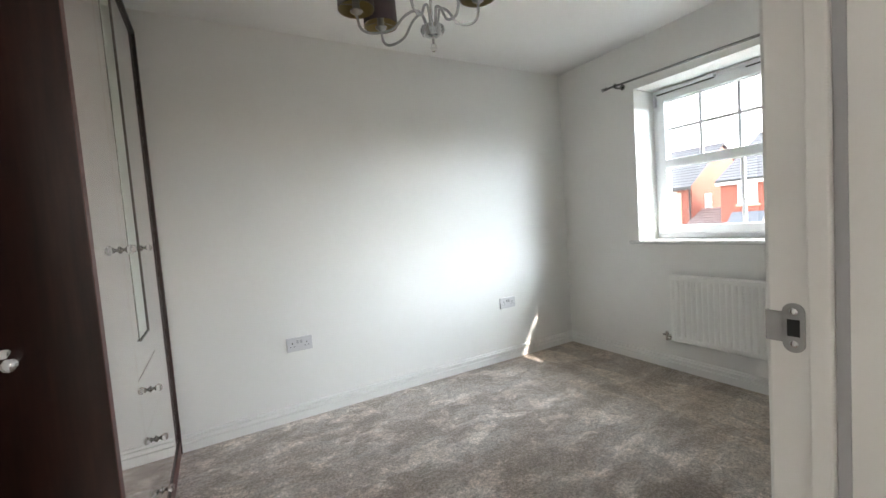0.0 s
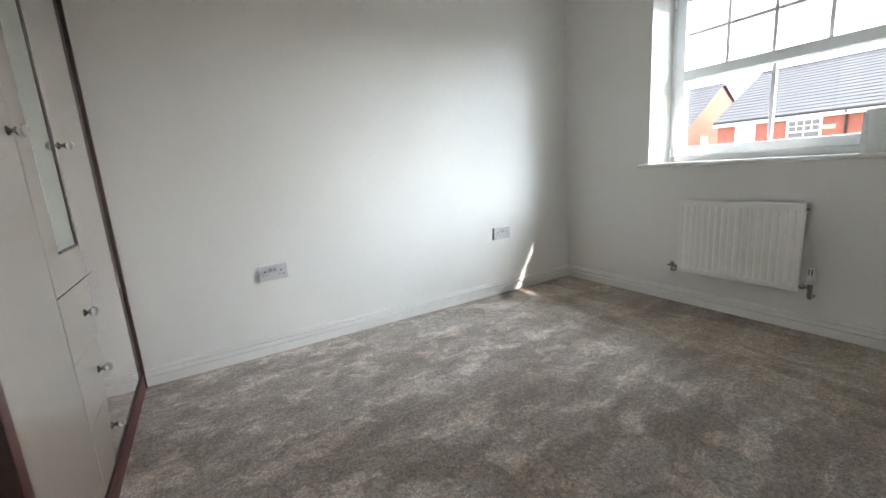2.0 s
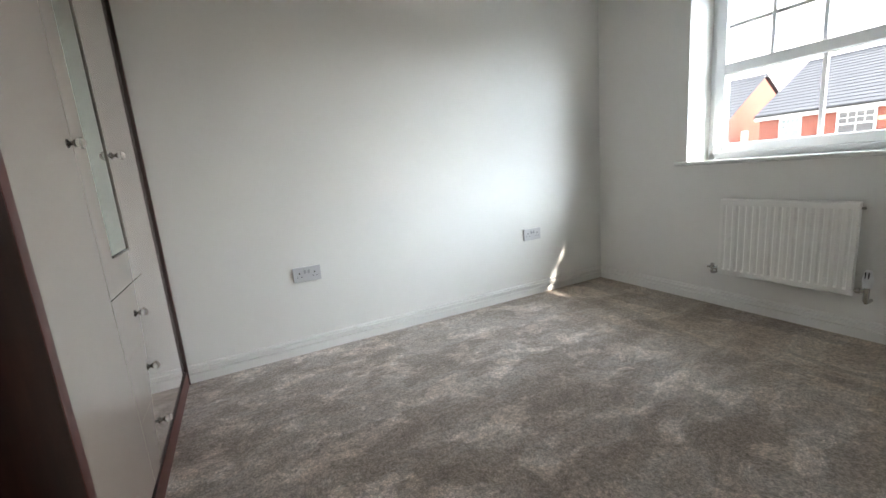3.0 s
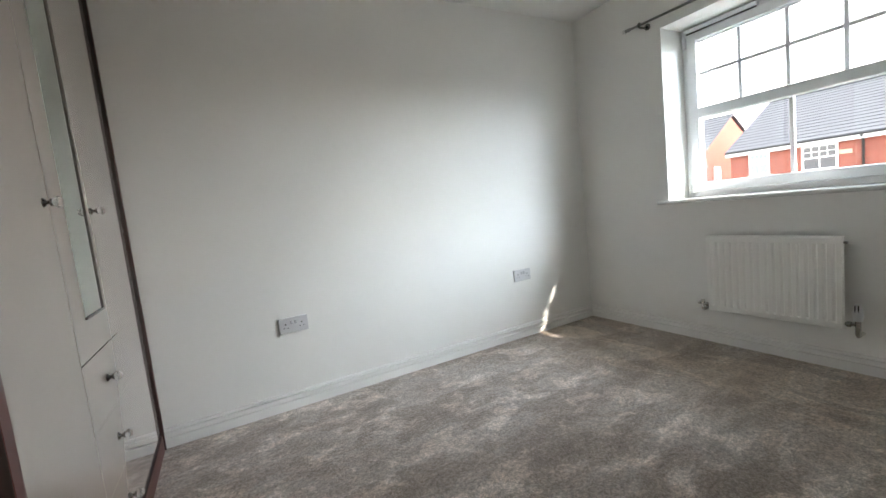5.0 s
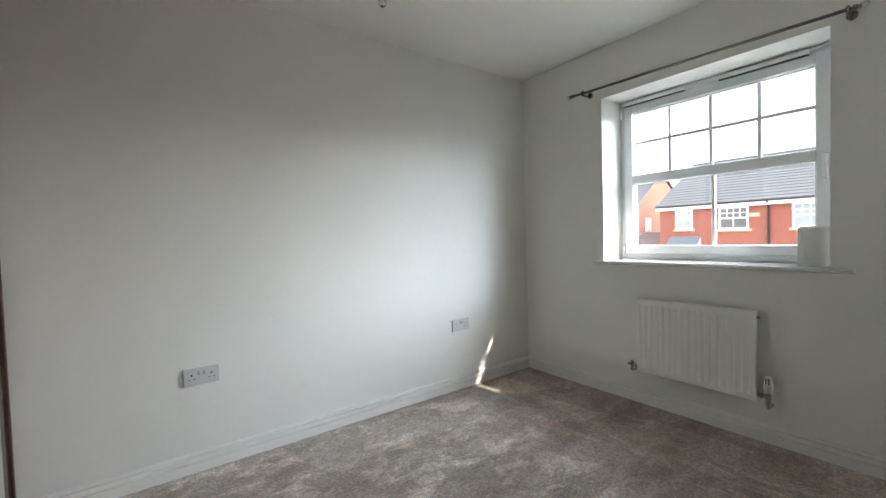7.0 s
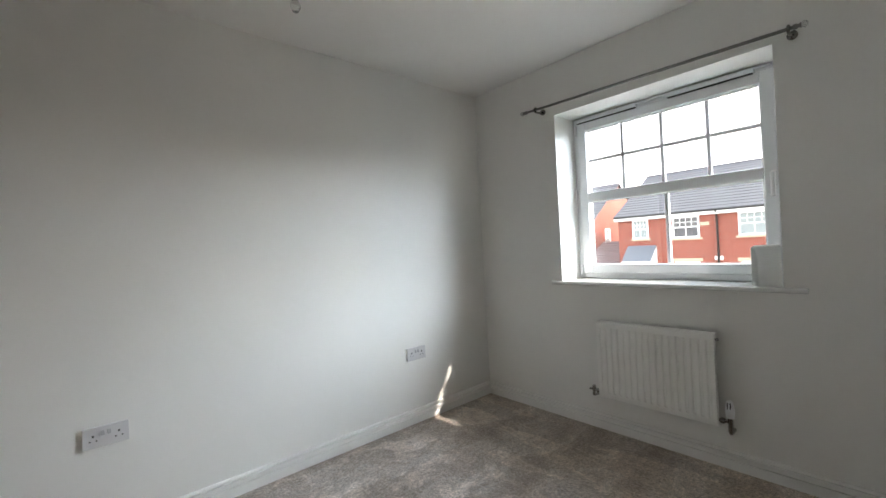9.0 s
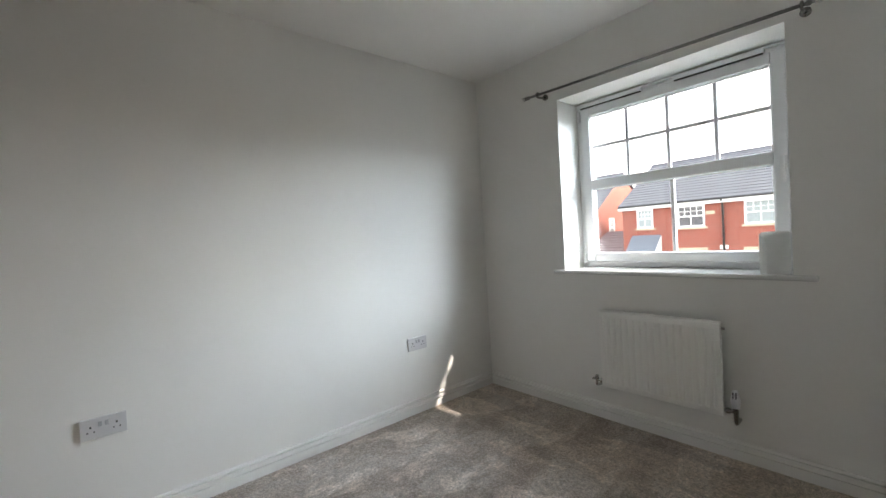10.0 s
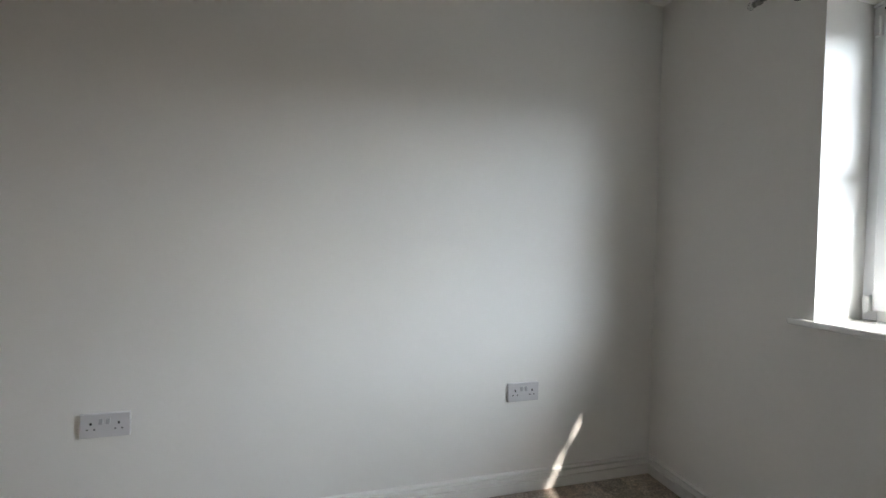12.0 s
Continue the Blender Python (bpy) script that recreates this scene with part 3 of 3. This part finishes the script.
    add_tube(bm, smooth_path([(xv, y0 + 0.004, z0 + 0.028), (xv, y0 - 0.030, z0 + 0.030), (xv, yt, z0 + 0.030), (xv, yt, z0 - 0.02), (xv + 0.012, yt, z0 - 0.028), (XE, yt, z0 - 0.028)], 4), 0.009)
    add_tube(bm, [(xv, yt, z0 - 0.02), (xv, yt, z0 + 0.052)], 0.0115)
    add_lathe(bm, [(0, 0), (0.014, 0), (0.014, 0.016), (0, 0.016)], T(xv, y0 - 0.006, z0 + 0.029) @ R(90, "X"), 6)
    inv(put("valve", bm, M_BRONZE, r, "dull nickel thermostatic valve body"))
    inv(lathe("valve_head", [(0, 0.0), (0.017, 0.0), (0.0175, 0.018), (0.020, 0.022), (0.0205, 0.040), (0.016, 0.060), (0.014, 0.078), (0.011, 0.084), (0, 0.085)], M_PLASTIC, T(xv, yt, z0 + 0.050), r, "white thermostatic valve head", n=20))
    inv(boxes("valve_slot", [((xv - 0.0185, yt + s * 0.006 - 0.0018, z0 + 0.098), (xv - 0.006, yt + s * 0.006 + 0.0018, z0 + 0.128)) for s in (-1, 1)], M_DARK, r))
    inv(tube("bleed_valve", [(xv, y0 + 0.002, z1 - 0.03), (xv, y0 - 0.012, z1 - 0.03)], 0.006, M_BRONZE, r))


radiator()


# ---- sockets ----
def socket():
    s = thing("wall_socket", (0, 0, 0), "white plastic double wall socket with square edges", "socket", "sockets along the long wall")
    box("backplate", (-0.077, -0.0125, -0.043), (0.077, 0.0, 0.043), M_SOCKET, s, bev=0.0012, seg=2)
    for cx in (-0.043, 0.043):
        boxes("pin_hole", [((cx - 0.0034, -0.0129, 0.003), (cx + 0.0034, -0.0123, 0.012)), ((cx - 0.014, -0.0129, -0.0155), (cx - 0.008, -0.0123, -0.0105)),
                           ((cx + 0.008, -0.0129, -0.0155), (cx + 0.014, -0.0123, -0.0105))], M_DARK, s)
    for cx in (-0.011, 0.011):
        bm = bmesh.new()
        add_box(bm, (cx - 0.0065, -0.0175, 0.006), (cx + 0.0065, -0.0125, 0.026), 0.002)
        for v in bm.verts:
            v.co.y += (v.co.z - 0.016) * 0.2
        put("switch", bm, M_SWITCH, s)
    return s


so = socket()
so.location = (0.381, YN, 0.478)
copy_thing(so, T(2.042, YN, 0.476))


# ---- kitchen roll ----
def roll():
    k = thing("kitchen_roll", (2.800, 0.812, 0.931), "white paper kitchen roll standing on the window sill", "kitchen roll")
    prof = [(0.021, 0.0), (0.050, 0.0), (0.0535, 0.004), (0.0545, 0.02), (0.0545, 0.180), (0.0525, 0.190), (0.047, 0.196), (0.021, 0.196), (0.021, 0.0)]
    lathe("paper", prof, M_PAPER, Matrix(), k, n=40)
    bm = bmesh.new()
    a = [(-0.012 + 0.0, 0.0575), (-0.035, 0.0475), (-0.050, 0.035), (-0.066, 0.028), (-0.074, 0.020)]
    lo = [bm.verts.new((x, y, 0.002)) for x, y in a]
    hi = [bm.verts.new((x, y, 0.14 if i > 3 else 0.190 - i * 0.006)) for i, (x, y) in enumerate(a)]
    for i in range(len(a) - 1):
        bm.faces.new((lo[i], lo[i + 1], hi[i + 1], hi[i]))
    bmesh.ops.solidify(bm, geom=bm.faces[:], thickness=0.0008)
    put("loose_sheet", bm, M_PAPER, k, smooth=True)


roll()


# ---- wardrobe ----
def knob(parent, y, z, xf):
    h = new("handle")
    h.parent = parent
    h.location = (xf, y, z)
    tagged(h, label="clear crystal knob on a chrome stem")
    lathe("stem", [(0, 0), (0.0125, 0.0), (0.0115, 0.003), (0.0055, 0.007), (0.005, 0.012), (0.010, 0.016), (0.010, 0.019), (0, 0.019)], M_STEM, R(90, "Y"), h)
    lathe("crystal", [(0, 0.0172), (0.008, 0.018), (0.0155, 0.026), (0.0155, 0.032), (0.009, 0.040), (0, 0.041)], M_CRYSTAL, R(90, "Y"), h, n=8)


def wardrobe():
    y0, y1, xf, xb, zt = 1.165, YN - 0.004, -0.300, XW + 0.002, 2.285
    w = thing("wardrobe", (-0.6, 1.9, 0), "tall wardrobe with glossy cream doors, mahogany sides and a narrow mirror", "wardrobe")
    w.location = (0, 0, 0)
    for nm, lo, hi in (("side_panel", (xb, y0, 0.0), (xf + 0.022, y0 + 0.036, zt)), ("side_panel", (xb, y1 - 0.022, 0.0), (xf + 0.012, y1, zt)),
                       ("top_panel", (xb, y0 + 0.0362, zt - 0.022), (xf + 0.012, y1 - 0.0222, zt)), ("plinth", (xf - 0.03, y0 + 0.0362, 0.0), (xf + 0.006, y1 - 0.0222, 0.075)),
                       ("back_panel", (xb, y0 + 0.0362, 0.0), (xb + 0.012, y1 - 0.0222, zt - 0.0222))):
        box(nm, lo, hi, M_MAHOG, w, "dark mahogany panel", bev=0.0012)
    for lo, hi in (((xf + 0.0222, y0 + 0.001, 0.0), (xf + 0.0236, y0 + 0.035, zt - 0.001)), ((xf + 0.0122, y1 - 0.021, 0.0), (xf + 0.0134, y1 - 0.001, zt - 0.001)),
                   ((xf + 0.0062, y0 + 0.0365, 0.0), (xf + 0.0076, y1 - 0.0225, 0.0748))):
        box("edging", lo, hi, M_EDGE, w, "dark red-brown front edging")
    d = [y0 + 0.038, 1.690, 2.155, y1 - 0.024]
    g = 0.0020
    zb, ztop = 0.079, zt - 0.025
    for a, b, lo in ((d[0], d[1], zb), (d[1], d[2], 0.70), (d[2], d[3], zb)):
        ob = boxes("door", [((xf - 0.018, a + (0.0003 if a > 2 else g), lo + g), (xf, b - (0.0003 if a < 2 < b else g), ztop))], M_CREAM, w, "glossy cream door", bev=0.0004)
        if lo > 0.5:
            # mirror strip set in a bevelled channel; the bevel's shading is in the trim's dark colour
            boxes("mirror", [((xf + 0.0005, 1.805, 0.822), (xf + 0.003, 2.005, ztop - 0.12))], M_MIRROR, w, "narrow mirror strip", bev=0.0008)
            boxes("mirror_trim", [((xf + 0.0002, 2.0055, 0.814), (xf + 0.007, 2.018, ztop - 0.112)), ((xf + 0.0002, 1.805, 0.814), (xf + 0.007, 2.0055, 0.8215))], M_TRIM, w, bev=0.001)
    zs = [zb, 0.29, 0.495, 0.70]
    for a, b in zip(zs, zs[1:]):
        boxes("drawer_front", [((xf - 0.018, d[1] + (g if a > 0.4 else 0.0004), a + 0.0003), (xf, d[2] - 0.0003, b - (g if b > 0.6 else 0.0003)))], M_CREAM, w, "glossy cream drawer front", bev=0.0004)
    knob(w, 1.649, 1.154, xf)
    knob(w, 2.100, 1.154, xf)
    for z in (0.600, 0.398, 0.185):
        knob(w, 1.915, z, xf)


wardrobe()


# ---- chandelier ----
def chandelier():
    c = thing("chandelier", (0.81, 1.42, 1.870), "chrome chandelier with curved glassy arms and plum drum shades", "chandelier")
    lathe("canopy", [(0, 0.545), (0.058, 0.545), (0.055, 0.53), (0.03, 0.512), (0.008, 0.508), (0, 0.508)], M_CHROME, Matrix(), c)
    bm = bmesh.new()
    add_tube(bm, [(0, 0, 0.08), (0, 0, 0.52)], 0.0055)
    put("stem", bm, M_CHROME, c, smooth=True)
    lathe("hub", [(0, 0.040), (0.018, 0.041), (0.042, 0.052), (0.050, 0.066), (0.048, 0.078), (0.030, 0.088), (0.012, 0.092), (0, 0.092)], M_CRYSTAL, Matrix(), c, "faceted crystal hub", n=14)
    lathe("hub_core", [(0, 0.036), (0.008, 0.036), (0.012, 0.05), (0.026, 0.062), (0.026, 0.084), (0.010, 0.094), (0, 0.094)], M_CHROME, Matrix(), c)
    lathe("drop_stem", [(0, 0.018), (0.006, 0.018), (0.0035, 0.024), (0.007, 0.029), (0.004, 0.036), (0, 0.037)], M_STEEL, Matrix(), c)
    lathe("drop", [(0, -0.018), (0.008, -0.014), (0.0135, -0.004), (0.0135, 0.004), (0.008, 0.014), (0, 0.018)], M_CRYSTAL, Matrix(), c, "clear crystal ball", n=12)
    for angle, reach in ARMS:
        a = radians(angle)
        rot = Matrix.Rotation(a, 4, "Z")
        pts = [rot @ Vector(p) for p in ((0.022, 0, 0.075), (0.032, 0, 0.118), (reach * 0.2, 0, 0.142), (reach * 0.36, 0, 0.122), (reach * 0.53, 0, 0.070), (reach * 0.70, 0, 0.052), (reach * 0.87, 0, 0.050), (reach * 0.97, 0, 0.070), (reach, 0, 0.115))]
        tube("arm", smooth_path(pts, 6), 0.0052, M_ARM, c, "clear acrylic curved arm", n=10)
        tip = rot @ Vector((reach, 0, 0.122))
        lathe("lamp_cup", [(0, -0.012), (0.007, -0.012), (0.008, -0.004), (0.022, 0.002), (0.024, 0.008), (0.014, 0.012), (0.014, 0.045), (0, 0.046)], M_STEEL, Matrix.Translation(tip), c)
        lathe("bulb", [(0, 0.045), (0.010, 0.047), (0.017, 0.066), (0.016, 0.080), (0.008, 0.105), (0, 0.115)], M_BULB, Matrix.Translation(tip), c)
        sh = lathe("shade", [(0.070, 0.012), (0.066, 0.145), (0.0645, 0.145), (0.0685, 0.012), (0.070, 0.012)], M_SHADE, Matrix.Translation(tip), c, "plum satin drum shade with gold lining", n=32)
        lathe("lining", [(0.0680, 0.0125), (0.0640, 0.1445)], M_SHADE_IN, Matrix.Translation(tip), sh, n=32)
        bm = bmesh.new()
        for q in range(3):
            rr = Matrix.Rotation(a + radians(120 * q), 4, "Z")
            add_tube(bm, [tip + Vector((0, 0, 0.03)) + rr @ Vector((0.012, 0, 0)), tip + Vector((0, 0, 0.03)) + rr @ Vector((0.067, 0, 0))], 0.0012, 6)
        put("spider", bm, M_STEEL, sh)


ARMS = ((164, 0.295), (132, 0.225), (224, 0.25), (272, 0.19), (304, 0.20))      # direction and reach of each arm; they turn on the hub
M_ARM = material("clear_acrylic", (0.86, 0.86, 0.85), 0.08)
M_ARM.node_tree.nodes["Principled BSDF"].inputs["Transmission Weight"].default_value = 0.6
chandelier()


# ---- outside ----
G = -2.75
box("ground", (3.2, -400, G - 0.3), (900, 400, G), M_TARMAC, kind="structure")
box("pavement", (18.0, -40, G), (22.0, 60, G + 0.1), M_PAVING, kind="structure")
# unseen ground by the wall, kept pale to bounce light up indoors
box("pavement_near_bounce", (XO, -40, G), (11.0, 60, G + 0.1), M_PAVING, kind="structure")


def far_window(parent, x, y0, y1, z0, z1, cols=4, small_rows=2, curtain=True, sill=True, lintel=True):
    """A recessed white sash-look window on a wall that faces -x at x."""
    w = new("window")
    w.parent = parent
    tagged(w, label="white window with small upper panes and a cream sill")
    f = 0.075
    zm = z0 + (z1 - z0) * 0.50
    xo, xi = x - 0.055, x - 0.001
    boxes("window_frame", [((xo, y0, z0), (xi, y0 + f, z1)), ((xo, y1 - f, z0), (xi, y1, z1)),
                           ((xo, y0 + f, z0), (xi, y1 - f, z0 + f)), ((xo, y0 + f, z1 - f), (xi, y1 - f, z1)),
                           ((xo + 0.005, y0 + f, zm - 0.030), (xi, y1 - f, zm + 0.030))], M_UPVC, w)
    iy0, iy1 = y0 + f, y1 - f
    bars = [((x - 0.040, iy0 + (iy1 - iy0) * k / cols - 0.013, zm + 0.030), (x - 0.014, iy0 + (iy1 - iy0) * k / cols + 0.013, z1 - f)) for k in range(1, cols)]
    zmid = (zm + 0.030 + z1 - f) / 2
    bars += [((x - 0.038, iy0, zmid - 0.013), (x - 0.016, iy1, zmid + 0.013))]
    bars += [((x - 0.040, (y0 + y1) / 2 - 0.018, z0 + f), (x - 0.014, (y0 + y1) / 2 + 0.018, zm - 0.030))]
    boxes("glazing_bar", bars, M_UPVC, w)
    box("pane", (x - 0.012, iy0, z0 + f), (x - 0.003, iy1, z1 - f), M_FARGLASS if not curtain else M_CURTAIN, w)
    if sill:
        box("window_sill", (x - 0.07, y0 - 0.10, z0 - 0.10), (x + 0.0, y1 + 0.10, z0 + 0.0), M_STONE, w)
    if lintel:
        box("lintel", (x - 0.03, y0 - 0.13, z1 + 0.0), (x - 0.001, y1 + 0.13, z1 + 0.15), M_STONE, w)
    return w


def roof_slope(parent, y0, y1, xe, ze, xr, zr, course=0.30):
    """Tile courses up a slope from the eaves (xe, ze) to the ridge (xr, zr), running along y."""
    n = int(math.hypot(xr - xe, zr - ze) / course)
    for k in range(n):
        a, b = k / n, (k + 1) / n
        ax, az, bx, bz = xe + (xr - xe) * a, ze + (zr - ze) * a, xe + (xr - xe) * (b + 0.02), ze + (zr - ze) * (b + 0.02)
        bm = bmesh.new()
        s = 1 if xr > xe else -1
        vs = [(ax, az), (ax - s * 0.012, az + 0.045), (bx, bz + 0.012), (bx, bz - 0.01)]
        va = [bm.verts.new((px, y0, pz)) for px, pz in vs]
        vb = [bm.verts.new((px, y1, pz)) for px, pz in vs]
        for i in range(4):
            bm.faces.new((va[i], va[(i + 1) % 4], vb[(i + 1) % 4], vb[i]))
        bm.faces.new(va)
        bm.faces.new(vb[::-1])
        put("tile_course", bm, M_TILE, parent, kind="")


def prism(name, y0, y1, xa, xb, za, xm, zm, mat, parent):
    """A gabled body: base from xa to xb up to za, apex at xm, zm, along y."""
    bm = bmesh.new()
    vs = [(xa, G), (xa, za), (xm, zm), (xb, za), (xb, G)]
    va = [bm.verts.new((px, y0, pz)) for px, pz in vs]
    vb = [bm.verts.new((px, y1, pz)) for px, pz in vs]
    for i in range(5):
        bm.faces.new((va[i], va[(i + 1) % 5], vb[(i + 1) % 5], vb[i]))
    bm.faces.new(va)
    bm.faces.new(vb[::-1])
    return put(name, bm, mat, parent)


def house_pair():
    X, Y0, Y1 = 22.0, 1.52, 10.76
    h = thing("house", (X, 6.14, G), "red brick pair of houses with a grey roof across the road", "house")
    h.location = (0, 0, 0)
    prism("wall", Y0, Y1, X, X + 8.6, 2.28, X + 4.3, 4.62, M_BRICK, h)
    roof = new("roof")
    roof.parent = h
    roof_slope(roof, Y0 - 0.10, Y1 + 0.10, X - 0.28, 2.26, X + 4.3, 4.78)
    roof_slope(roof, Y0 - 0.10, Y1 + 0.10, X + 8.88, 2.26, X + 4.3, 4.78, 0.6)
    tube("ridge_tile", [(X + 4.3, Y0 - 0.1, 4.76), (X + 4.3, Y1 + 0.1, 4.76)], 0.11, M_TILE, h, n=8)
    boxes("fascia", [((X - 0.25, Y0 - 0.1, 2.05), (X - 0.22, Y1 + 0.1, 2.24)), ((X - 0.22, Y0 - 0.1, 2.05), (X - 0.001, Y1 + 0.1, 2.08))], M_FASCIA, h)
    tube("gutter", [(X - 0.30, Y0 - 0.1, 2.235), (X - 0.30, Y1 + 0.1, 2.235)], 0.035, M_PIPE, h, n=8)
    tube("downpipe", [(X - 0.30, 6.14, 2.22), (X - 0.08, 6.14, 1.95), (X - 0.08, 6.14, G)], 0.045, M_PIPE, h, n=8)
    # small white blocks beside the downpipe, for its bracket
    for yy in (5.98, 6.20):
        box("pipe_bracket", (X - 0.10, yy, -0.05), (X - 0.001, yy + 0.10, 0.12), M_FASCIA, h, bev=0.01)
    box("plaque", (X - 0.03, 6.47, 1.56), (X - 0.001, 6.85, 1.72), M_STONE, h)
    for a, b, c in ((9.18, 9.98, True), (2.28, 3.08, True)):
        far_window(h, X, a, b, 1.08, 2.05, 4, curtain=c, lintel=False)
    for a, b, c in ((6.87, 8.04, False), (4.18, 5.35, True)):
        far_window(h, X, a, b, 1.02, 2.05, 4, curtain=c, lintel=False)
        far_window(h, X, a + 0.05, b - 0.05, -1.35, -0.12, 4, curtain=True)
    for s in (-1, 1):
        c = 6.14 + s * 3.42
        p = new("porch_roof")
        p.parent = h
        bm = bmesh.new()
        vs = [(X - 0.001, 0.72), (X - 0.80, -0.02), (X - 0.80, -0.10), (X - 0.001, 0.60)]
        va = [bm.verts.new((px, c - 0.72, pz)) for px, pz in vs]
        vb = [bm.verts.new((px, c + 0.72, pz)) for px, pz in vs]
        for i in range(4):
            bm.faces.new((va[i], va[(i + 1) % 4], vb[(i + 1) % 4], vb[i]))
        bm.faces.new(va)
        bm.faces.new(vb[::-1])
        put("canopy", bm, M_LEAD, p, "slate-grey porch canopy")
        bm = bmesh.new()
        add_box(bm, (X - 0.82, c - 0.74, -0.26), (X - 0.78, c + 0.74, -0.06))
        for yy in (c - 0.74, c + 0.70):
            va = [bm.verts.new((px, yy, pz)) for px, pz in ((X - 0.001, -0.26), (X - 0.78, -0.26), (X - 0.78, -0.05), (X - 0.001, 0.66))]
            vb = [bm.verts.new((px, yy + 0.04, pz)) for px, pz in ((X - 0.001, -0.26), (X - 0.78, -0.26), (X - 0.78, -0.05), (X - 0.001, 0.66))]
            for i in range(4):
                bm.faces.new((va[i], va[(i + 1) % 4], vb[(i + 1) % 4], vb[i]))
            bm.faces.new(va)
            bm.faces.new(vb[::-1])
        put("bargeboard", bm, M_FASCIA, p)
        box("front_door", (X - 0.03, c - 0.46, G + 0.12), (X - 0.001, c + 0.46, -0.62), M_FASCIA, h)


house_pair()


def end_house():
    X, Y0, Y1 = 25.0, 13.8, 24.0
    h = thing("house", (X, 18, G), "red brick gabled house with cream quoins and grey tiles", "house")
    h.location = (0, 0, 0)
    prism("wall", Y0, Y1, X, X + 7.2, 2.35, X + 3.6, 4.78, M_BRICK, h)
    roof = new("roof")
    roof.parent = h
    roof_slope(roof, Y0 - 0.12, Y1 + 0.1, X - 0.28, 2.30, X + 3.6, 4.95)
    roof_slope(roof, Y0 - 0.12, Y1 + 0.1, X + 7.48, 2.30, X + 3.6, 4.95, 0.6)
    tube("ridge_tile", [(X + 3.6, Y0 - 0.1, 4.93), (X + 3.6, Y1 + 0.1, 4.93)], 0.11, M_TILE, h, n=8)
    box("gutter", (X - 0.34, Y0 - 0.1, 2.14), (X - 0.24, Y1, 2.30), M_PIPE, h)
    tube("downpipe", [(X - 0.06, Y0 + 0.10, 2.2), (X - 0.06, Y0 + 0.10, G)], 0.045, M_PIPE, h, n=8)
    boxes("quoin", [((X - 0.035, Y0 + 0.62, G + 0.02 + k * 0.34), (X - 0.001, Y0 + (1.02 if k % 2 else 0.86), G + 0.33 + k * 0.34)) for k in range(14)], M_STONE, h, "cream quoin stones")
    box("render_panel", (X - 0.02, Y0 + 0.9, G), (X - 0.0005, Y1, 2.10), M_RENDER, h)
    far_window(h, X - 0.03, Y0 + 1.5, Y0 + 2.4, -1.4, -0.2, 2, lintel=False)
    far_window(h, X - 0.03, Y0 + 1.5, Y0 + 2.4, 0.7, 1.9, 2, lintel=False)
    w = new("window")
    w.parent = h
    tagged(w, label="small white window in the gable wall")
    boxes("window_frame", [((X + 1.40, Y0 - 0.03, 0.55), (X + 2.10, Y0 - 0.001, 0.63)), ((X + 1.40, Y0 - 0.03, 1.77), (X + 2.10, Y0 - 0.001, 1.85)), ((X + 1.40, Y0 - 0.03, 1.20), (X + 2.10, Y0 - 0.001, 1.26)),
                           ((X + 1.40, Y0 - 0.03, 0.63), (X + 1.48, Y0 - 0.001, 1.77)), ((X + 2.02, Y0 - 0.03, 0.63), (X + 2.10, Y0 - 0.001, 1.77))], M_UPVC, w)
    box("pane", (X + 1.48, Y0 - 0.012, 0.63), (X + 2.02, Y0 - 0.002, 1.77), M_FARGLASS, w)


end_house()


def garage():
    """A low garage between the two houses."""
    X = 23.6
    g = thing("garage", (X, 12.3, G), "low brick garage with a brown tiled roof between houses", "garage")
    g.location = (0, 0, 0)
    prism("wall", 11.0, 13.7, X, X + 5.0, -0.28, X + 2.5, 0.80, M_BRICK, g)
    roof = new("roof")
    roof.parent = g
    for k in range(9):
        a, b = k / 9, (k + 1.03) / 9
        bm = bmesh.new()
        vs = [(X - 0.2 + 2.7 * a, -0.30 + 1.25 * a), (X - 0.21 + 2.7 * a, -0.25 + 1.25 * a), (X - 0.2 + 2.7 * b, -0.28 + 1.25 * b), (X - 0.2 + 2.7 * b, -0.31 + 1.25 * b)]
        va = [bm.verts.new((px, 10.9, pz)) for px, pz in vs]
        vb = [bm.verts.new((px, 13.78, pz)) for px, pz in vs]
        for i in range(4):
            bm.faces.new((va[i], va[(i + 1) % 4], vb[(i + 1) % 4], vb[i]))
        bm.faces.new(va)
        bm.faces.new(vb[::-1])
        put("tile_course", bm, M_BROWNTILE, roof)
    box("garage_door", (X - 0.03, 11.25, G + 0.02), (X - 0.001, 13.45, -0.65), M_FASCIA, g)
    box("fascia", (X - 0.22, 10.9, -0.46), (X - 0.19, 13.78, -0.29), M_FASCIA, g)


garage()
